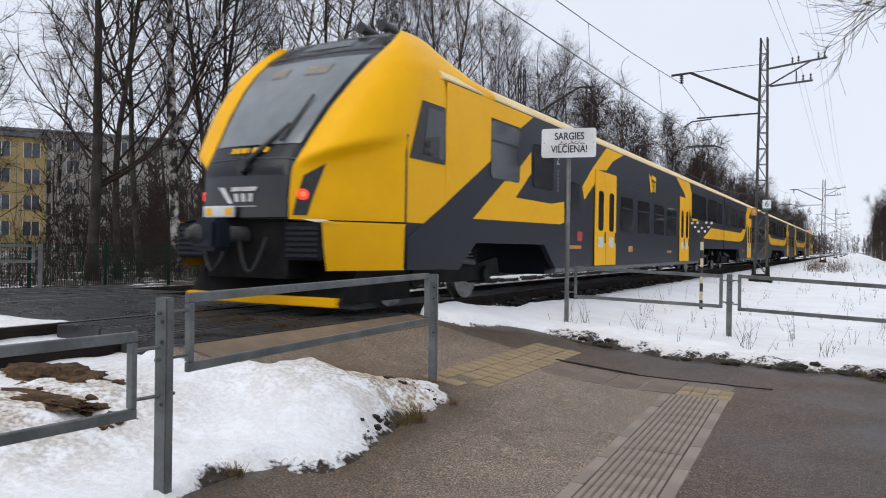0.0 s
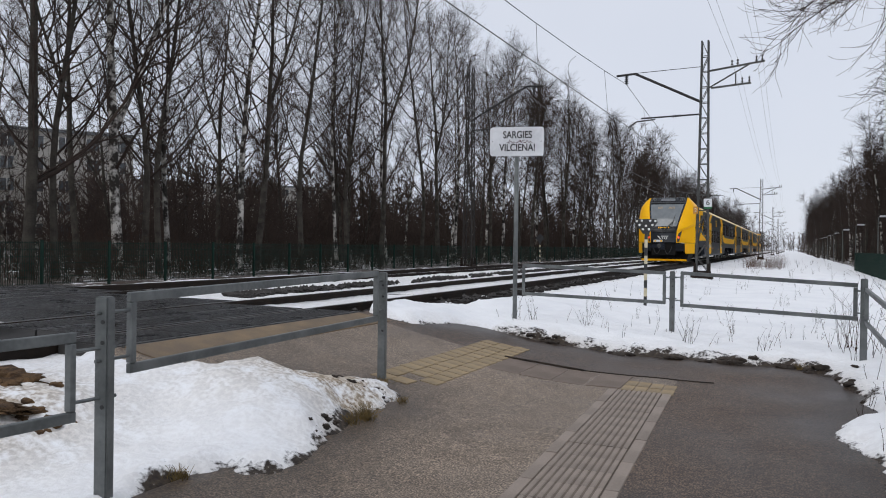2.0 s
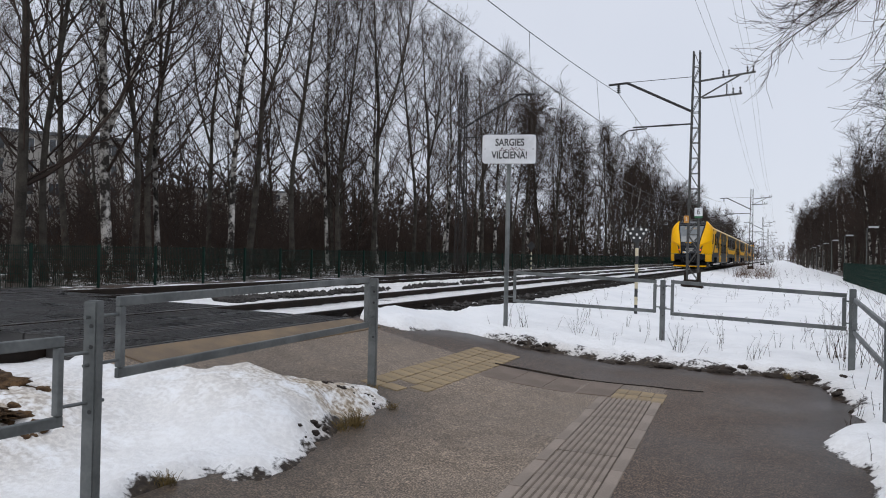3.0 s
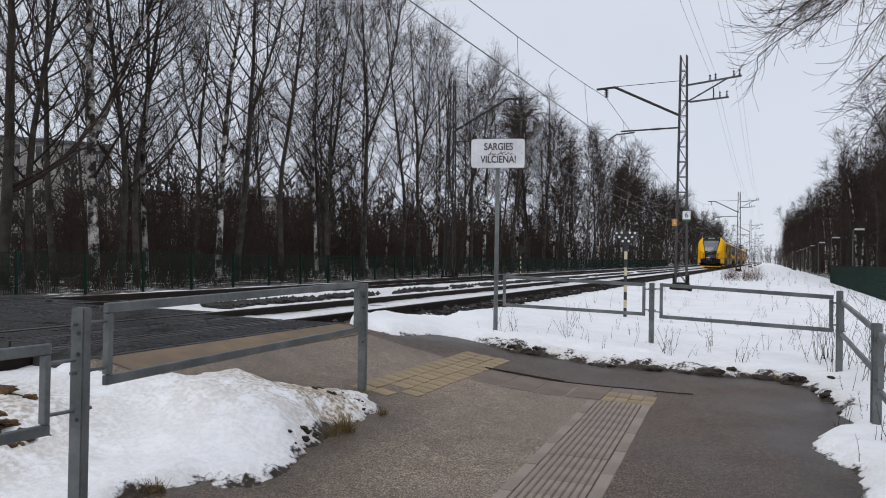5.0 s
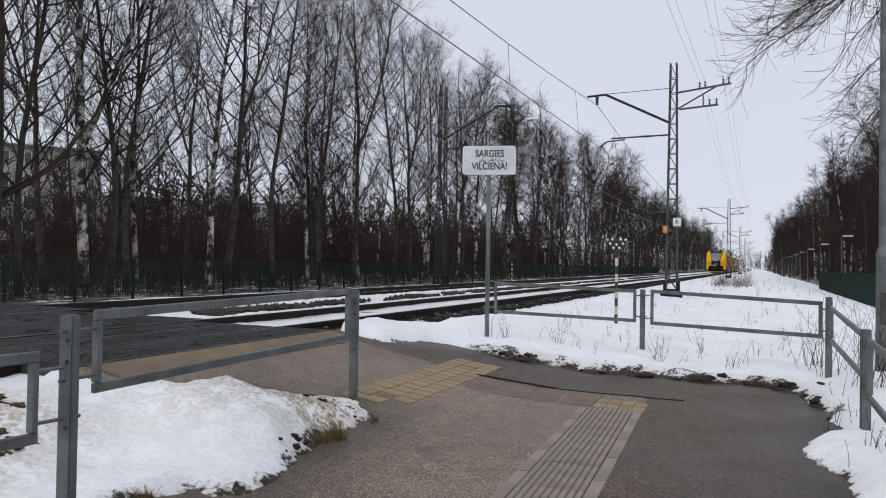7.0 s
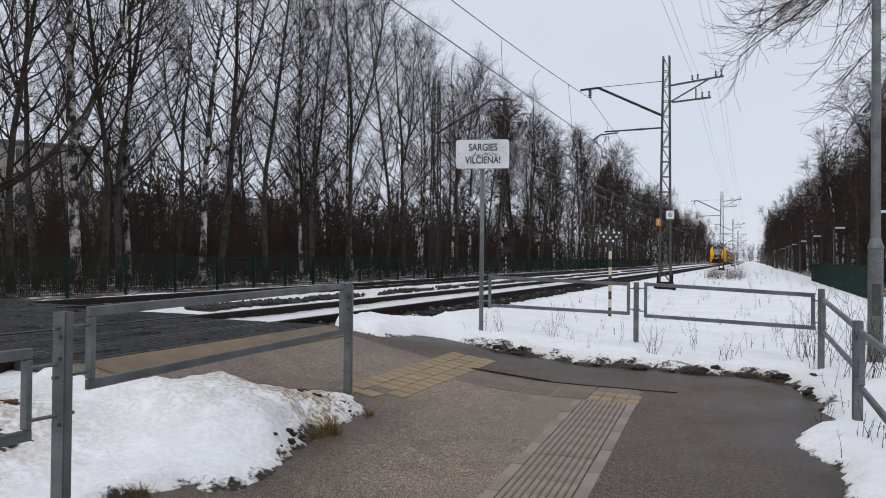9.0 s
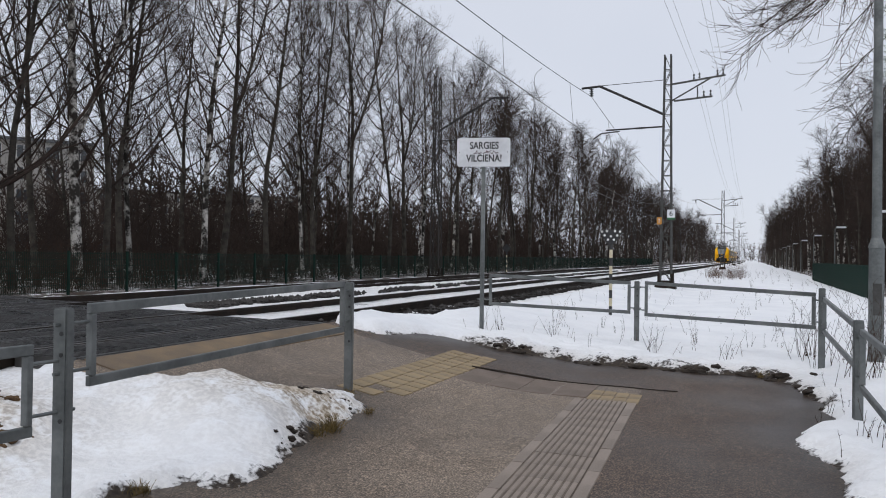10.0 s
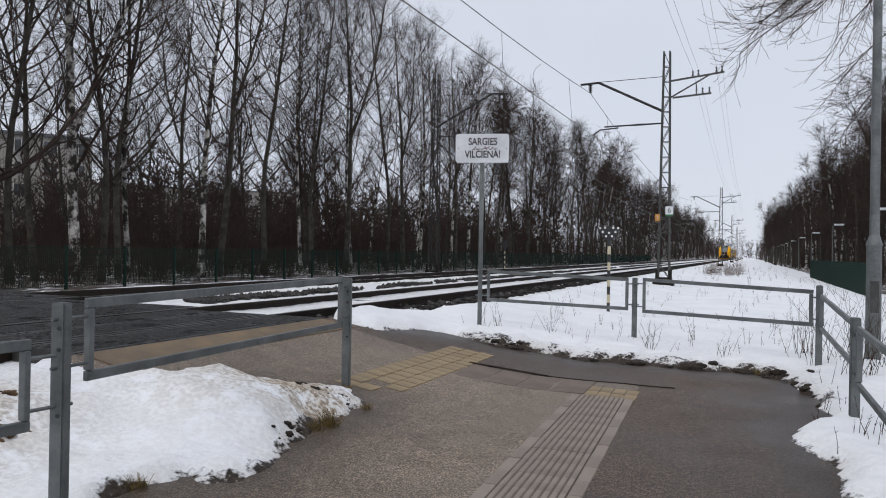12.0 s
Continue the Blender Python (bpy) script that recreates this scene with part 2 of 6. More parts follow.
def asphalt_material(name, tone, grain):
    """Worn damp asphalt: broad damp stains, pale grit and dark pits."""
    m = bpy.data.materials.new(name)
    m.use_nodes = True
    nt = m.node_tree
    N, Lk = nt.nodes, nt.links
    bs = N["Principled BSDF"]
    co = N.new("ShaderNodeTexCoord")

    def nz(scale, detail):
        n = N.new("ShaderNodeTexNoise")
        n.inputs["Scale"].default_value, n.inputs["Detail"].default_value = scale, detail
        Lk.new(co.outputs["Object"], n.inputs["Vector"])
        return n.outputs["Fac"]

    def ramp(val, stops):
        r = N.new("ShaderNodeValToRGB")
        while len(r.color_ramp.elements) < len(stops):
            r.color_ramp.elements.new(0.5)
        for el, (p, c) in zip(r.color_ramp.elements, stops):
            el.position, el.color = p, (*c, 1)
        Lk.new(val, r.inputs["Fac"])
        return r.outputs["Color"]

    def mul(a, b, f):
        x = N.new("ShaderNodeMix")
        x.data_type, x.blend_type = "RGBA", "MULTIPLY"
        x.inputs["Factor"].default_value = f
        Lk.new(a, x.inputs["A"])
        Lk.new(b, x.inputs["B"])
        return x.outputs["Result"]

    broad, mid, grit, fine = nz(0.55, 5), nz(3.5, 6), nz(82, 4), nz(170, 2)
    c = ramp(broad, [(p, tuple(t * k for t in tone)) for p, k in ((0.32, 0.66), (0.5, 1.0), (0.68, 1.2))])
    c = mul(c, ramp(mid, [(0.3, (0.72, 0.70, 0.68)), (0.6, (1.0, 1.0, 1.0))]), 0.8)
    c = mul(c, ramp(grit, [(0.5 - 0.14 * grain, (0.40, 0.38, 0.37)), (0.5, (1.0, 1.0, 1.0)), (0.5 + 0.16 * grain, (2.2, 2.1, 2.0))]), 0.9)
    c = mul(c, ramp(nz(24, 5), [(0.36, (0.55, 0.54, 0.53)), (0.5, (1.0, 1.0, 1.0)), (0.64, (1.6, 1.57, 1.52))]), 1.2 - grain)
    c = mul(c, ramp(fine, [(0.35, (0.6, 0.6, 0.6)), (0.6, (1.25, 1.25, 1.25))]), 0.8)
    wet = N.new("ShaderNodeAttribute")
    wet.attribute_name = "melt_water"
    soaked = N.new("ShaderNodeMix")
    soaked.data_type, soaked.blend_type = "RGBA", "MULTIPLY"
    soaked.inputs["B"].default_value = (0.40, 0.38, 0.36, 1)
    Lk.new(wet.outputs["Fac"], soaked.inputs["Factor"])
    Lk.new(c, soaked.inputs["A"])
    Lk.new(soaked.outputs["Result"], bs.inputs["Base Color"])
    r = N.new("ShaderNodeMapRange")
    for k, v in (("From Min", 0.35), ("From Max", 0.65), ("To Min", 0.50), ("To Max", 0.72)):
        r.inputs[k].default_value = v
    Lk.new(broad, r.inputs["Value"])
    sheen = N.new("ShaderNodeMath")
    sheen.operation = "MULTIPLY_ADD"
    sheen.inputs[1].default_value = -0.22
    Lk.new(wet.outputs["Fac"], sheen.inputs[0])
    Lk.new(r.outputs["Result"], sheen.inputs[2])
    Lk.new(sheen.outputs[0], bs.inputs["Roughness"])
    bs.inputs["Specular IOR Level"].default_value = 0.28
    b = N.new("ShaderNodeBump")
    b.inputs["Strength"].default_value, b.inputs["Distance"].default_value = 0.4, 0.005
    Lk.new(grit, b.inputs["Height"])
    Lk.new(b.outputs["Normal"], bs.inputs["Normal"])
    return m


ASPHALT = asphalt_material("damp_asphalt", (0.200, 0.162, 0.127), 0.85)
ASPHALT_DARK = asphalt_material("newer_brown_asphalt", (0.090, 0.066, 0.050), 0.5)

# ---- building helpers ----
def mesh_from(name, verts, faces, mats, idx=None, smooth=False):
    me = bpy.data.meshes.new(name)
    me.from_pydata([tuple(v) for v in verts], [], [tuple(f) for f in faces])
    for m in mats if isinstance(mats, (list, tuple)) else (mats,):
        me.materials.append(m)
    if idx is not None:
        me.polygons.foreach_set("material_index", np.asarray(idx, dtype=np.int32))
    if smooth:
        me.polygons.foreach_set("use_smooth", np.ones(len(me.polygons), dtype=bool))
    me.update()
    return me


def bm_mesh(name, bm, mats, smooth=False):
    me = bpy.data.meshes.new(name)
    bmesh.ops.recalc_face_normals(bm, faces=bm.faces)
    bm.to_mesh(me)
    bm.free()
    for m in mats if isinstance(mats, (list, tuple)) else (mats,):
        me.materials.append(m)
    if smooth:
        me.polygons.foreach_set("use_smooth", np.ones(len(me.polygons), dtype=bool))
    return me


def part(name, bm, material, parent, label="", smooth=False):
    """Links a bmesh or a mesh as one object under a thing or part."""
    me = bm if isinstance(bm, bpy.types.Mesh) else bm_mesh(name, bm, material, smooth)
    ob = new(name, me)
    ob.parent = parent
    return tagged(ob, label)


def thing(name, label, category, group="", kind="", at=None):
    ob = new(name)
    ob.empty_display_size = 0.1
    if at is not None:
        ob.matrix_basis = at
    return tagged(ob, label, category, group, kind)


def add_box(bm, x0, x1, y0, y1, z0, z1, bevel=0.0):
    r = bmesh.ops.create_cube(bm, size=1, matrix=Matrix.Translation(((x0 + x1) / 2, (y0 + y1) / 2, (z0 + z1) / 2)) @ Matrix.Diagonal((x1 - x0, y1 - y0, z1 - z0, 1)))
    if bevel:
        vs = set(r["verts"])
        bmesh.ops.bevel(bm, geom=[e for e in bm.edges if e.verts[0] in vs and e.verts[1] in vs], offset=bevel, segments=2, affect="EDGES")
    return bm


def box(x0, x1, y0, y1, z0, z1, bevel=0.0):
    return add_box(bmesh.new(), x0, x1, y0, y1, z0, z1, bevel)


def add_bar(bm, a, b, w, h=None, bevel=0.0):
    """A rectangular bar from a to b, w wide and h high."""
    a, b = Vector(a), Vector(b)
    d = b - a
    h = h or w
    q = d.to_track_quat("Y", "Z").to_matrix().to_4x4()
    m = Matrix.Translation((a + b) / 2) @ q @ Matrix.Diagonal((w, d.length, h, 1))
    r = bmesh.ops.create_cube(bm, size=1, matrix=m)
    if bevel:
        vs = set(r["verts"])
        bmesh.ops.bevel(bm, geom=[e for e in bm.edges if e.verts[0] in vs and e.verts[1] in vs], offset=bevel, segments=1, affect="EDGES")
    return bm


def bar(a, b, w, h=None, bevel=0.0):
    return add_bar(bmesh.new(), a, b, w, h, bevel)


def add_rod(bm, a, b, r, r2=None, n=10):
    a, b = Vector(a), Vector(b)
    d = b - a
    q = d.to_track_quat("Z", "Y").to_matrix().to_4x4()
    bmesh.ops.create_cone(bm, cap_ends=True, segments=n, radius1=r, radius2=r if r2 is None else r2, depth=d.length, matrix=Matrix.Translation((a + b) / 2) @ q)
    return bm


def rod(a, b, r, r2=None, n=10):
    return add_rod(bmesh.new(), a, b, r, r2, n)


def tubes(paths, sides):
    """Tapered tubes along polylines [(points k x 3, radii k)]: vertices and quads."""
    V, F, base = [], [], 0
    ang = np.arange(sides) * 2 * np.pi / sides
    ca, sa = np.cos(ang)[None, None, :, None], np.sin(ang)[None, None, :, None]
    groups = {}
    for p, r in paths:
        groups.setdefault(len(p), []).append((p, r))
    for k, items in groups.items():
        P = np.array([p for p, _ in items], float)
        R = np.array([r for _, r in items], float)
        d = np.gradient(P, axis=1)
        d /= np.linalg.norm(d, axis=2)[..., None] + 1e-9
        ref = np.where(np.abs(d[:, :1, 2:3]) < 0.8, np.array([0.0, 0, 1]), np.array([1.0, 0, 0]))
        u = np.cross(d, np.broadcast_to(ref, d.shape))
        u /= np.linalg.norm(u, axis=2)[..., None] + 1e-9
        w = np.cross(d, u)
        pts = P[:, :, None, :] + R[:, :, None, None] * (ca * u[:, :, None, :] + sa * w[:, :, None, :])
        V.append(pts.reshape(-1, 3))
        n = len(items)
        i, j = np.meshgrid(np.arange(k - 1), np.arange(sides), indexing="ij")
        j2 = (j + 1) % sides
        quad = np.stack([i * sides + j, i * sides + j2, (i + 1) * sides + j2, (i + 1) * sides + j], -1).reshape(-1, 4)
        F.append((quad[None] + (np.arange(n) * k * sides)[:, None, None] + base).reshape(-1, 4))
        base += n * k * sides
    return np.concatenate(V), np.concatenate(F)


def quad_mesh(name, V, F, mats, smooth=False):
    """A mesh straight from arrays of vertices and quads."""
    me = bpy.data.meshes.new(name)
    me.vertices.add(len(V))
    me.vertices.foreach_set("co", np.asarray(V, np.float32).ravel())
    me.loops.add(len(F) * 4)
    me.loops.foreach_set("vertex_index", np.asarray(F, np.int32).ravel())
    me.polygons.add(len(F))
    me.polygons.foreach_set("loop_start", np.arange(len(F), dtype=np.int32) * 4)
    for m in mats if isinstance(mats, (list, tuple)) else (mats,):
        me.materials.append(m)
    if smooth:
        me.polygons.foreach_set("use_smooth", np.ones(len(F), dtype=bool))
    me.update(calc_edges=True)
    return me


def extrude_poly(pts, y0, y1, axis="y"):
    """A prism from a polygon; pts are (a, b) in the plane across the axis."""
    bm = bmesh.new()
    put = {"y": lambda a, b, c: (a, c, b), "z": lambda a, b, c: (a, b, c), "x": lambda a, b, c: (c, a, b)}[axis]
    lo = [bm.verts.new(put(a, b, y0)) for a, b in pts]
    hi = [bm.verts.new(put(a, b, y1)) for a, b in pts]
    bm.faces.new(lo[::-1])
    bm.faces.new(hi)
    for i in range(len(pts)):
        j = (i + 1) % len(pts)
        bm.faces.new((lo[i], lo[j], hi[j], hi[i]))
    return bm


def rrect(y0, y1, z0, z1, r=0.08, n=3):
    out = []
    for cy, cz, a0 in ((y1 - r, z0 + r, -90), (y1 - r, z1 - r, 0), (y0 + r, z1 - r, 90), (y0 + r, z0 + r, 180)):
        for k in range(n + 1):
            a = radians(a0 + 90 * k / n)
            out.append((cy + r * math.cos(a), cz + r * math.sin(a)))
    return out


def smooth01(t):
    t = min(1.0, max(0.0, t))
    return t * t * (3 - 2 * t)


def branch(rng, start, direction, length, r0, k, droop=0.0, lift=0.0, wob=0.08):
    pts, p, d = [np.array(start)], np.array(start, float), np.array(direction, float)
    step = length / (k - 1)
    for i in range(k - 1):
        d = d + rng.normal(0, wob, 3) + np.array([0, 0, lift - droop * (i / k)])
        d /= np.linalg.norm(d)
        p = p + d * step
        pts.append(p.copy())
    rad = r0 * np.linspace(1, 0.25, k)
    return np.array(pts), rad

# ---- plan: y runs along the railway, away from the eye; x to the right; z up ----
RAIL_Z = 0.51          # top of the rails
TRACKS = (-6.6, -11.2)  # centre lines
GAUGE = 1.52
PATH_EDGE = [(-2.85, -6), (-2.85, 3.1), (-2.58, 3.5), (-2.64, 3.95), (-2.74, 4.4), (-2.78, 5.0), (-2.88, 5.45), (-3.25, 5.8), (-3.8, 5.0), (-4.2, 4.5), (-5.0, 4.4), (-5.0, 8.1), (-4.65, 7.95),
             (-4.2, 8.6), (-3.8, 9.3), (-3.0, 9.5), (-1.27, 9.35), (0.07, 9.3), (0.48, 8.4), (0.5, 7.3), (0.22, 6.6), (0.36, 5.9), (0.45, 5.0), (0.55, 3), (0.6, -6)]


def base_z(x, y):
    """Height of the bare ground: a ramp up to the railway on one side, a slope down on the other."""
    if x > 1.5:
        return -0.8 * smooth01((x - 1.5) / 5.0) * smooth01((y - 12) / 25)
    if x > -14:
        up = min(1.0, max(0.0, (-1.9 - x) / 3.1)) ** 1.5
        if y > 9 or y < 4.5:  # beyond the ramp the bank keeps lower and steeper
            k = min(1.0, max((y - 9) / 2, (4.5 - y) / 0.8)) * smooth01((-3.0 - x) / 0.8)
            up = up * (1 - k) + k * smooth01((-2.6 - x) / 2.4) * 0.62
        z = 0.5 * up
        if x < -5.0:
            z = 0.378 if x > -7.4 or x < -10.4 else 0.455
            if x > -5.7:
                z = 0.375 if y < 4.6 else 0.30
        return z
    return 0.345 - 0.06 * smooth01((-14 - x) / 1.5)


def edge_distance(x, y):
    """Signed distance to the edge of the paved path, positive outside it."""
    inside, best = False, 1e9
    n = len(PATH_EDGE)
    for i in range(n):
        (x1, y1), (x2, y2) = PATH_EDGE[i], PATH_EDGE[(i + 1) % n]
        if (y1 > y) != (y2 > y) and x < (x2 - x1) * (y - y1) / (y2 - y1) + x1:
            inside = not inside
        dx, dy = x2 - x1, y2 - y1
        t = min(1, max(0, ((x - x1) * dx + (y - y1) * dy) / (dx * dx + dy * dy)))
        best = min(best, math.hypot(x - x1 - t * dx, y - y1 - t * dy))
    return -best if inside else best


def fbm(x, y, s, o=4):
    return noise.fractal(Vector((x * s, y * s, 3.7)), 1.0, 2.0, o)


MOUNDS = [(-3.55, 4.35, 0.65, 0.17), (-3.9, 3.2, 0.7, 0.06), (-2.0, 10.6, 0.8, 0.07), (-3.1, 10.4, 0.6, 0.05), (0.1, 10.6, 0.7, 0.06), (-10.6, 9.0, 0.2, 0.0)]


def ground_z(x, y):
    z = base_z(x, y)
    if -6.5 < x < 2 and y < 14:
        d = edge_distance(x, y) + 0.16 * fbm(x, y, 1.7)
        if d < 0:
            return z - 0.07
        z += -0.05 + 0.15 * smooth01(d / 0.38) if x > -5 else 0
        if y < 4.2 and -5 < x < -2:  # the snow thins out towards the near posts
            z -= 0.13 * smooth01((d - 0.17) / 0.22) * smooth01((4.1 - y) / 0.8) * smooth01((x + 4.4) / 0.6)
        for mx, my, r, h in MOUNDS:
            z += h * math.exp(-((x - mx) ** 2 + (y - my) ** 2) / (r * r))
    if x > -5 or x < -13:
        z += 0.035 * fbm(x, y, 0.8) + 0.022 * fbm(x, y, 3.5) + (0.018 * fbm(x, y, 8.0) + 0.008 * fbm(x, y, 19.0, 2) if y < 13 else 0)
    else:
        z += 0.025 * fbm(x, y, 2.5)
    return z


def steps(*spans):
    out = []
    for a, b, s in spans:
        n = max(1, round((b - a) / s))
        out += [a + (b - a) * i / n for i in range(n)]
    return out + [spans[-1][1]]


def spread(a, b, n):
    return [a * (b / a) ** (i / n) for i in range(n + 1)]


def build_ground():
    xs = [-v for v in spread(40, 1800, 12)[::-1]][:-1] + steps((-40, -16, 2.0), (-16, -5.2, 0.35), (-5.2, 1.6, 0.048), (1.6, 9, 0.4), (9, 40, 3.0)) + spread(40, 1800, 12)[1:]
    ys = [-v for v in spread(8, 1800, 12)[::-1]][:-1] + steps((-8, 1.6, 0.6), (1.6, 12.2, 0.048), (12.2, 30, 0.25), (30, 90, 1.0)) + spread(90, 2400, 26)[1:]
    verts = [(x, y, ground_z(x, y)) for y in ys for x in xs]
    w = len(xs)
    faces = [(j * w + i, j * w + i + 1, (j + 1) * w + i + 1, (j + 1) * w + i) for j in range(len(ys) - 1) for i in range(w - 1)]
    me = mesh_from("ground", verts, faces, [GROUND], None, True)
    masks = {"edge": [], "grime": [], "litter": []}
    for x, y, z in verts:
        e, gr, li = 1.0, 0.0, 0.0
        if -6.5 < x < 2.5 and y < 14:
            e = min(1.0, max(0.0, edge_distance(x, y) + 0.16 * fbm(x, y, 1.7))) if x > -5.05 else 1.0
            e = e * (0.45 if y > 7.6 and x > -3.7 else 0.95)
            gr = 0.8 * math.exp(-e / 0.12) + 1.3 * math.exp(-((x + 3.25) ** 2 + (y - 5.0) ** 2) / 0.13) + 0.6 * math.exp(-((x + 3.55) ** 2 + (y - 4.6) ** 2) / 0.5) + 1.1 * math.exp(-((x + 4.6) ** 2 + (y - 2.8) ** 2) / 0.7)
        elif x < -13.6:
            li = smooth01((-13.6 - x) / 1.2) * 0.62
        elif x > 7.5 and y > 30:
            li = 0.6
        if -13.0 < x < -5.0:
            gr = 0.25
        masks["edge"].append(e)
        masks["grime"].append(min(1.0, gr))
        masks["litter"].append(li)
    for k, v in masks.items():
        me.attributes.new(k, "FLOAT", "POINT").data.foreach_set("value", np.asarray(v, np.float32))
    tagged(new("ground", me), "old white snow lying over rough grass and soil", "snow ground", kind="structure")


def ramp_z(x, y):
    return 0.5 * min(1.0, max(0.0, (-1.9 - x) / 3.1)) ** 1.5


def build_path():
    """The asphalt path with its ramp to the crossing: a slab under the snow's edge."""
    xs, ys = steps((-5.0, -1.4, 0.12), (-1.4, -0.6, 0.04), (-0.6, 1.0, 0.12)), steps((-7, 1.6, 0.5), (1.6, 10, 0.12))
    verts, faces, idx = [], [], []
    for y in ys:
        for x in xs:
            verts.append((x, y, ramp_z(x, y) + 0.006 * fbm(x, y, 0.7)))
    n = len(verts)
    w = len(xs)
    for j in range(len(ys) - 1):
        for i in range(w - 1):
            x, y = (xs[i] + xs[i + 1]) / 2, (ys[j] + ys[j + 1]) / 2
            if edge_distance(x, y) < 0.35 and (y > 4.2 or x > -2.93):
                faces.append((j * w + i, j * w + i + 1, (j + 1) * w + i + 1, (j + 1) * w + i))
                idx.append(1 if x > -1.02 - 0.046 * (y - 7.1) or y > 8.05 else 0)
    me = mesh_from("path", verts, faces, [ASPHALT, ASPHALT_DARK], idx, True)
    damp = [min(1.0, math.exp(-max(0.0, -edge_distance(x, y) + 0.22 * fbm(x, y, 1.1)) / 0.50)) if x > -4.4 else 0.15 for x, y, z in verts]
    me.attributes.new("melt_water", "FLOAT", "POINT").data.foreach_set("value", np.asarray(damp, np.float32))
    ob = tagged(new("pavement", me), "damp brown-grey asphalt footpath ramping up to the crossing", "footpath", kind="structure")
    md = ob.modifiers.new("thick", "SOLIDIFY")
    md.thickness, md.offset = 0.05, -1
    return ob


def slab_mesh(w, l, ribs, m, gap=0.0012):
    """A paving slab; ribs run along its length, with dirt between them."""
    bm = box(-w / 2 + gap, w / 2 - gap, -l / 2 + gap, l / 2 - gap, -0.03, 0.004, 0.003)
    me_mats = [m, DIRT] if not ribs else [DIRT_PALE, m]
    for k in range(ribs):
        x = -w / 2 + (k + 0.5) * w / ribs
        e = 0.5 * l - gap
        v = [bm.verts.new(p) for p in ((x - 0.017, -e, 0.003), (x + 0.017, -e, 0.003), (x - 0.012, -e, 0.008), (x + 0.012, -e, 0.008))]
        u = [bm.verts.new((p.co.x, -p.co.y, p.co.z)) for p in v]
        for f in ((v[2], v[3], u[3], u[2]), (v[0], v[2], u[2], u[0]), (v[3], v[1], u[1], u[3])):
            bm.faces.new(f).material_index = 1
    return bm_mesh("slab", bm, me_mats)


def build_paving(path):
    """Tactile slabs let into the asphalt: a ribbed guiding strip and yellow warning fields."""
    def lay(me, name, x, y, turn, dz=0.0):
        slope = math.degrees(math.atan2(ramp_z(x - 0.1, y) - ramp_z(x + 0.1, y), 0.2))
        o = part(name, me, None, path)
        o.matrix_basis = pose(x, y, ramp_z(x, y) + 0.006 * fbm(x, y, 0.7) + 0.002 + dz + random.uniform(-0.002, 0.002), 0, slope, 0) @ pose(0, 0, 0, 0, 0, turn)
    rib, plain, yel = slab_mesh(0.42, 0.30, 9, TACTILE), slab_mesh(0.085, 0.60, 0, TACTILE), slab_mesh(0.19, 0.19, 0, TACTILE_Y, 0.003)
    ang = 2.6
    for k in range(18):
        y = 7.03 - 0.30 * k
        lay(rib, "ribbed_slab", -1.281 - 0.046 * (y - 7.1), y, ang)
    for k in range(9):
        y = 6.88 - 0.6 * k
        for c in (-0.255, 0.255):
            lay(plain, "border_slab", -1.281 - 0.046 * (y - 7.1) + c, y, ang)
    small = slab_mesh(0.125, 0.26, 0, TACTILE_Y, 0.004)
    for i in range(4):
        for j in range(2):
            lay(small, "yellow_slab", -1.42 + 0.127 * i - 0.012 * j, 7.33 + 0.265 * j - 0.02 * i, ang)
    flag = slab_mesh(0.35, 0.74, 0, TACTILE_W, 0.004)
    for i in range(4):
        lay(flag, "flagstone", -2.72 + 0.352 * i, 7.65 - 0.004 * i, 0.6, -0.001)
    for j in range(15):
        for i in range(3):
            if (i, j) in ((1, 1), (2, 0)):
                continue
            lay(yel, "yellow_slab", -3.38 + 0.19 * i, 5.95 + 0.19 * j + 0.03 * i, -4)
    strip = bar((-2.96, 8.02, ramp_z(-2.96, 8.02) + 0.006), (-2.05, 8.08, ramp_z(-2.05, 8.08) + 0.006), 0.022, 0.02)
    part("channel_edge", strip, DIRT, path, "dark lifted edge of a drainage channel")
    for k in range(8):
        a = (-2.05 + 0.17 * k, 8.08 - 0.008 * k + 0.012 * math.sin(k * 1.7))
        e = (a[0] + 0.17, 8.08 - 0.008 * (k + 1) + 0.012 * math.sin((k + 1) * 1.7))
        part("joint", bar((*a, ramp_z(*a) + 0.005), (*e, ramp_z(*e) + 0.005), 0.007, 0.010), DIRT, path)


build_ground()
PATH_OB = build_path()
build_paving(PATH_OB)

# ---- railway ----
def rail_profile():
    w, h = 0.075, 0.16
    half = [(0.07, 0), (0.07, 0.012), (0.012, 0.03), (0.012, h - 0.045), (w / 2, h - 0.035), (w / 2, h - 0.006), (w / 2 - 0.008, h)]
    return half + [(-a, b) for a, b in half[::-1]]


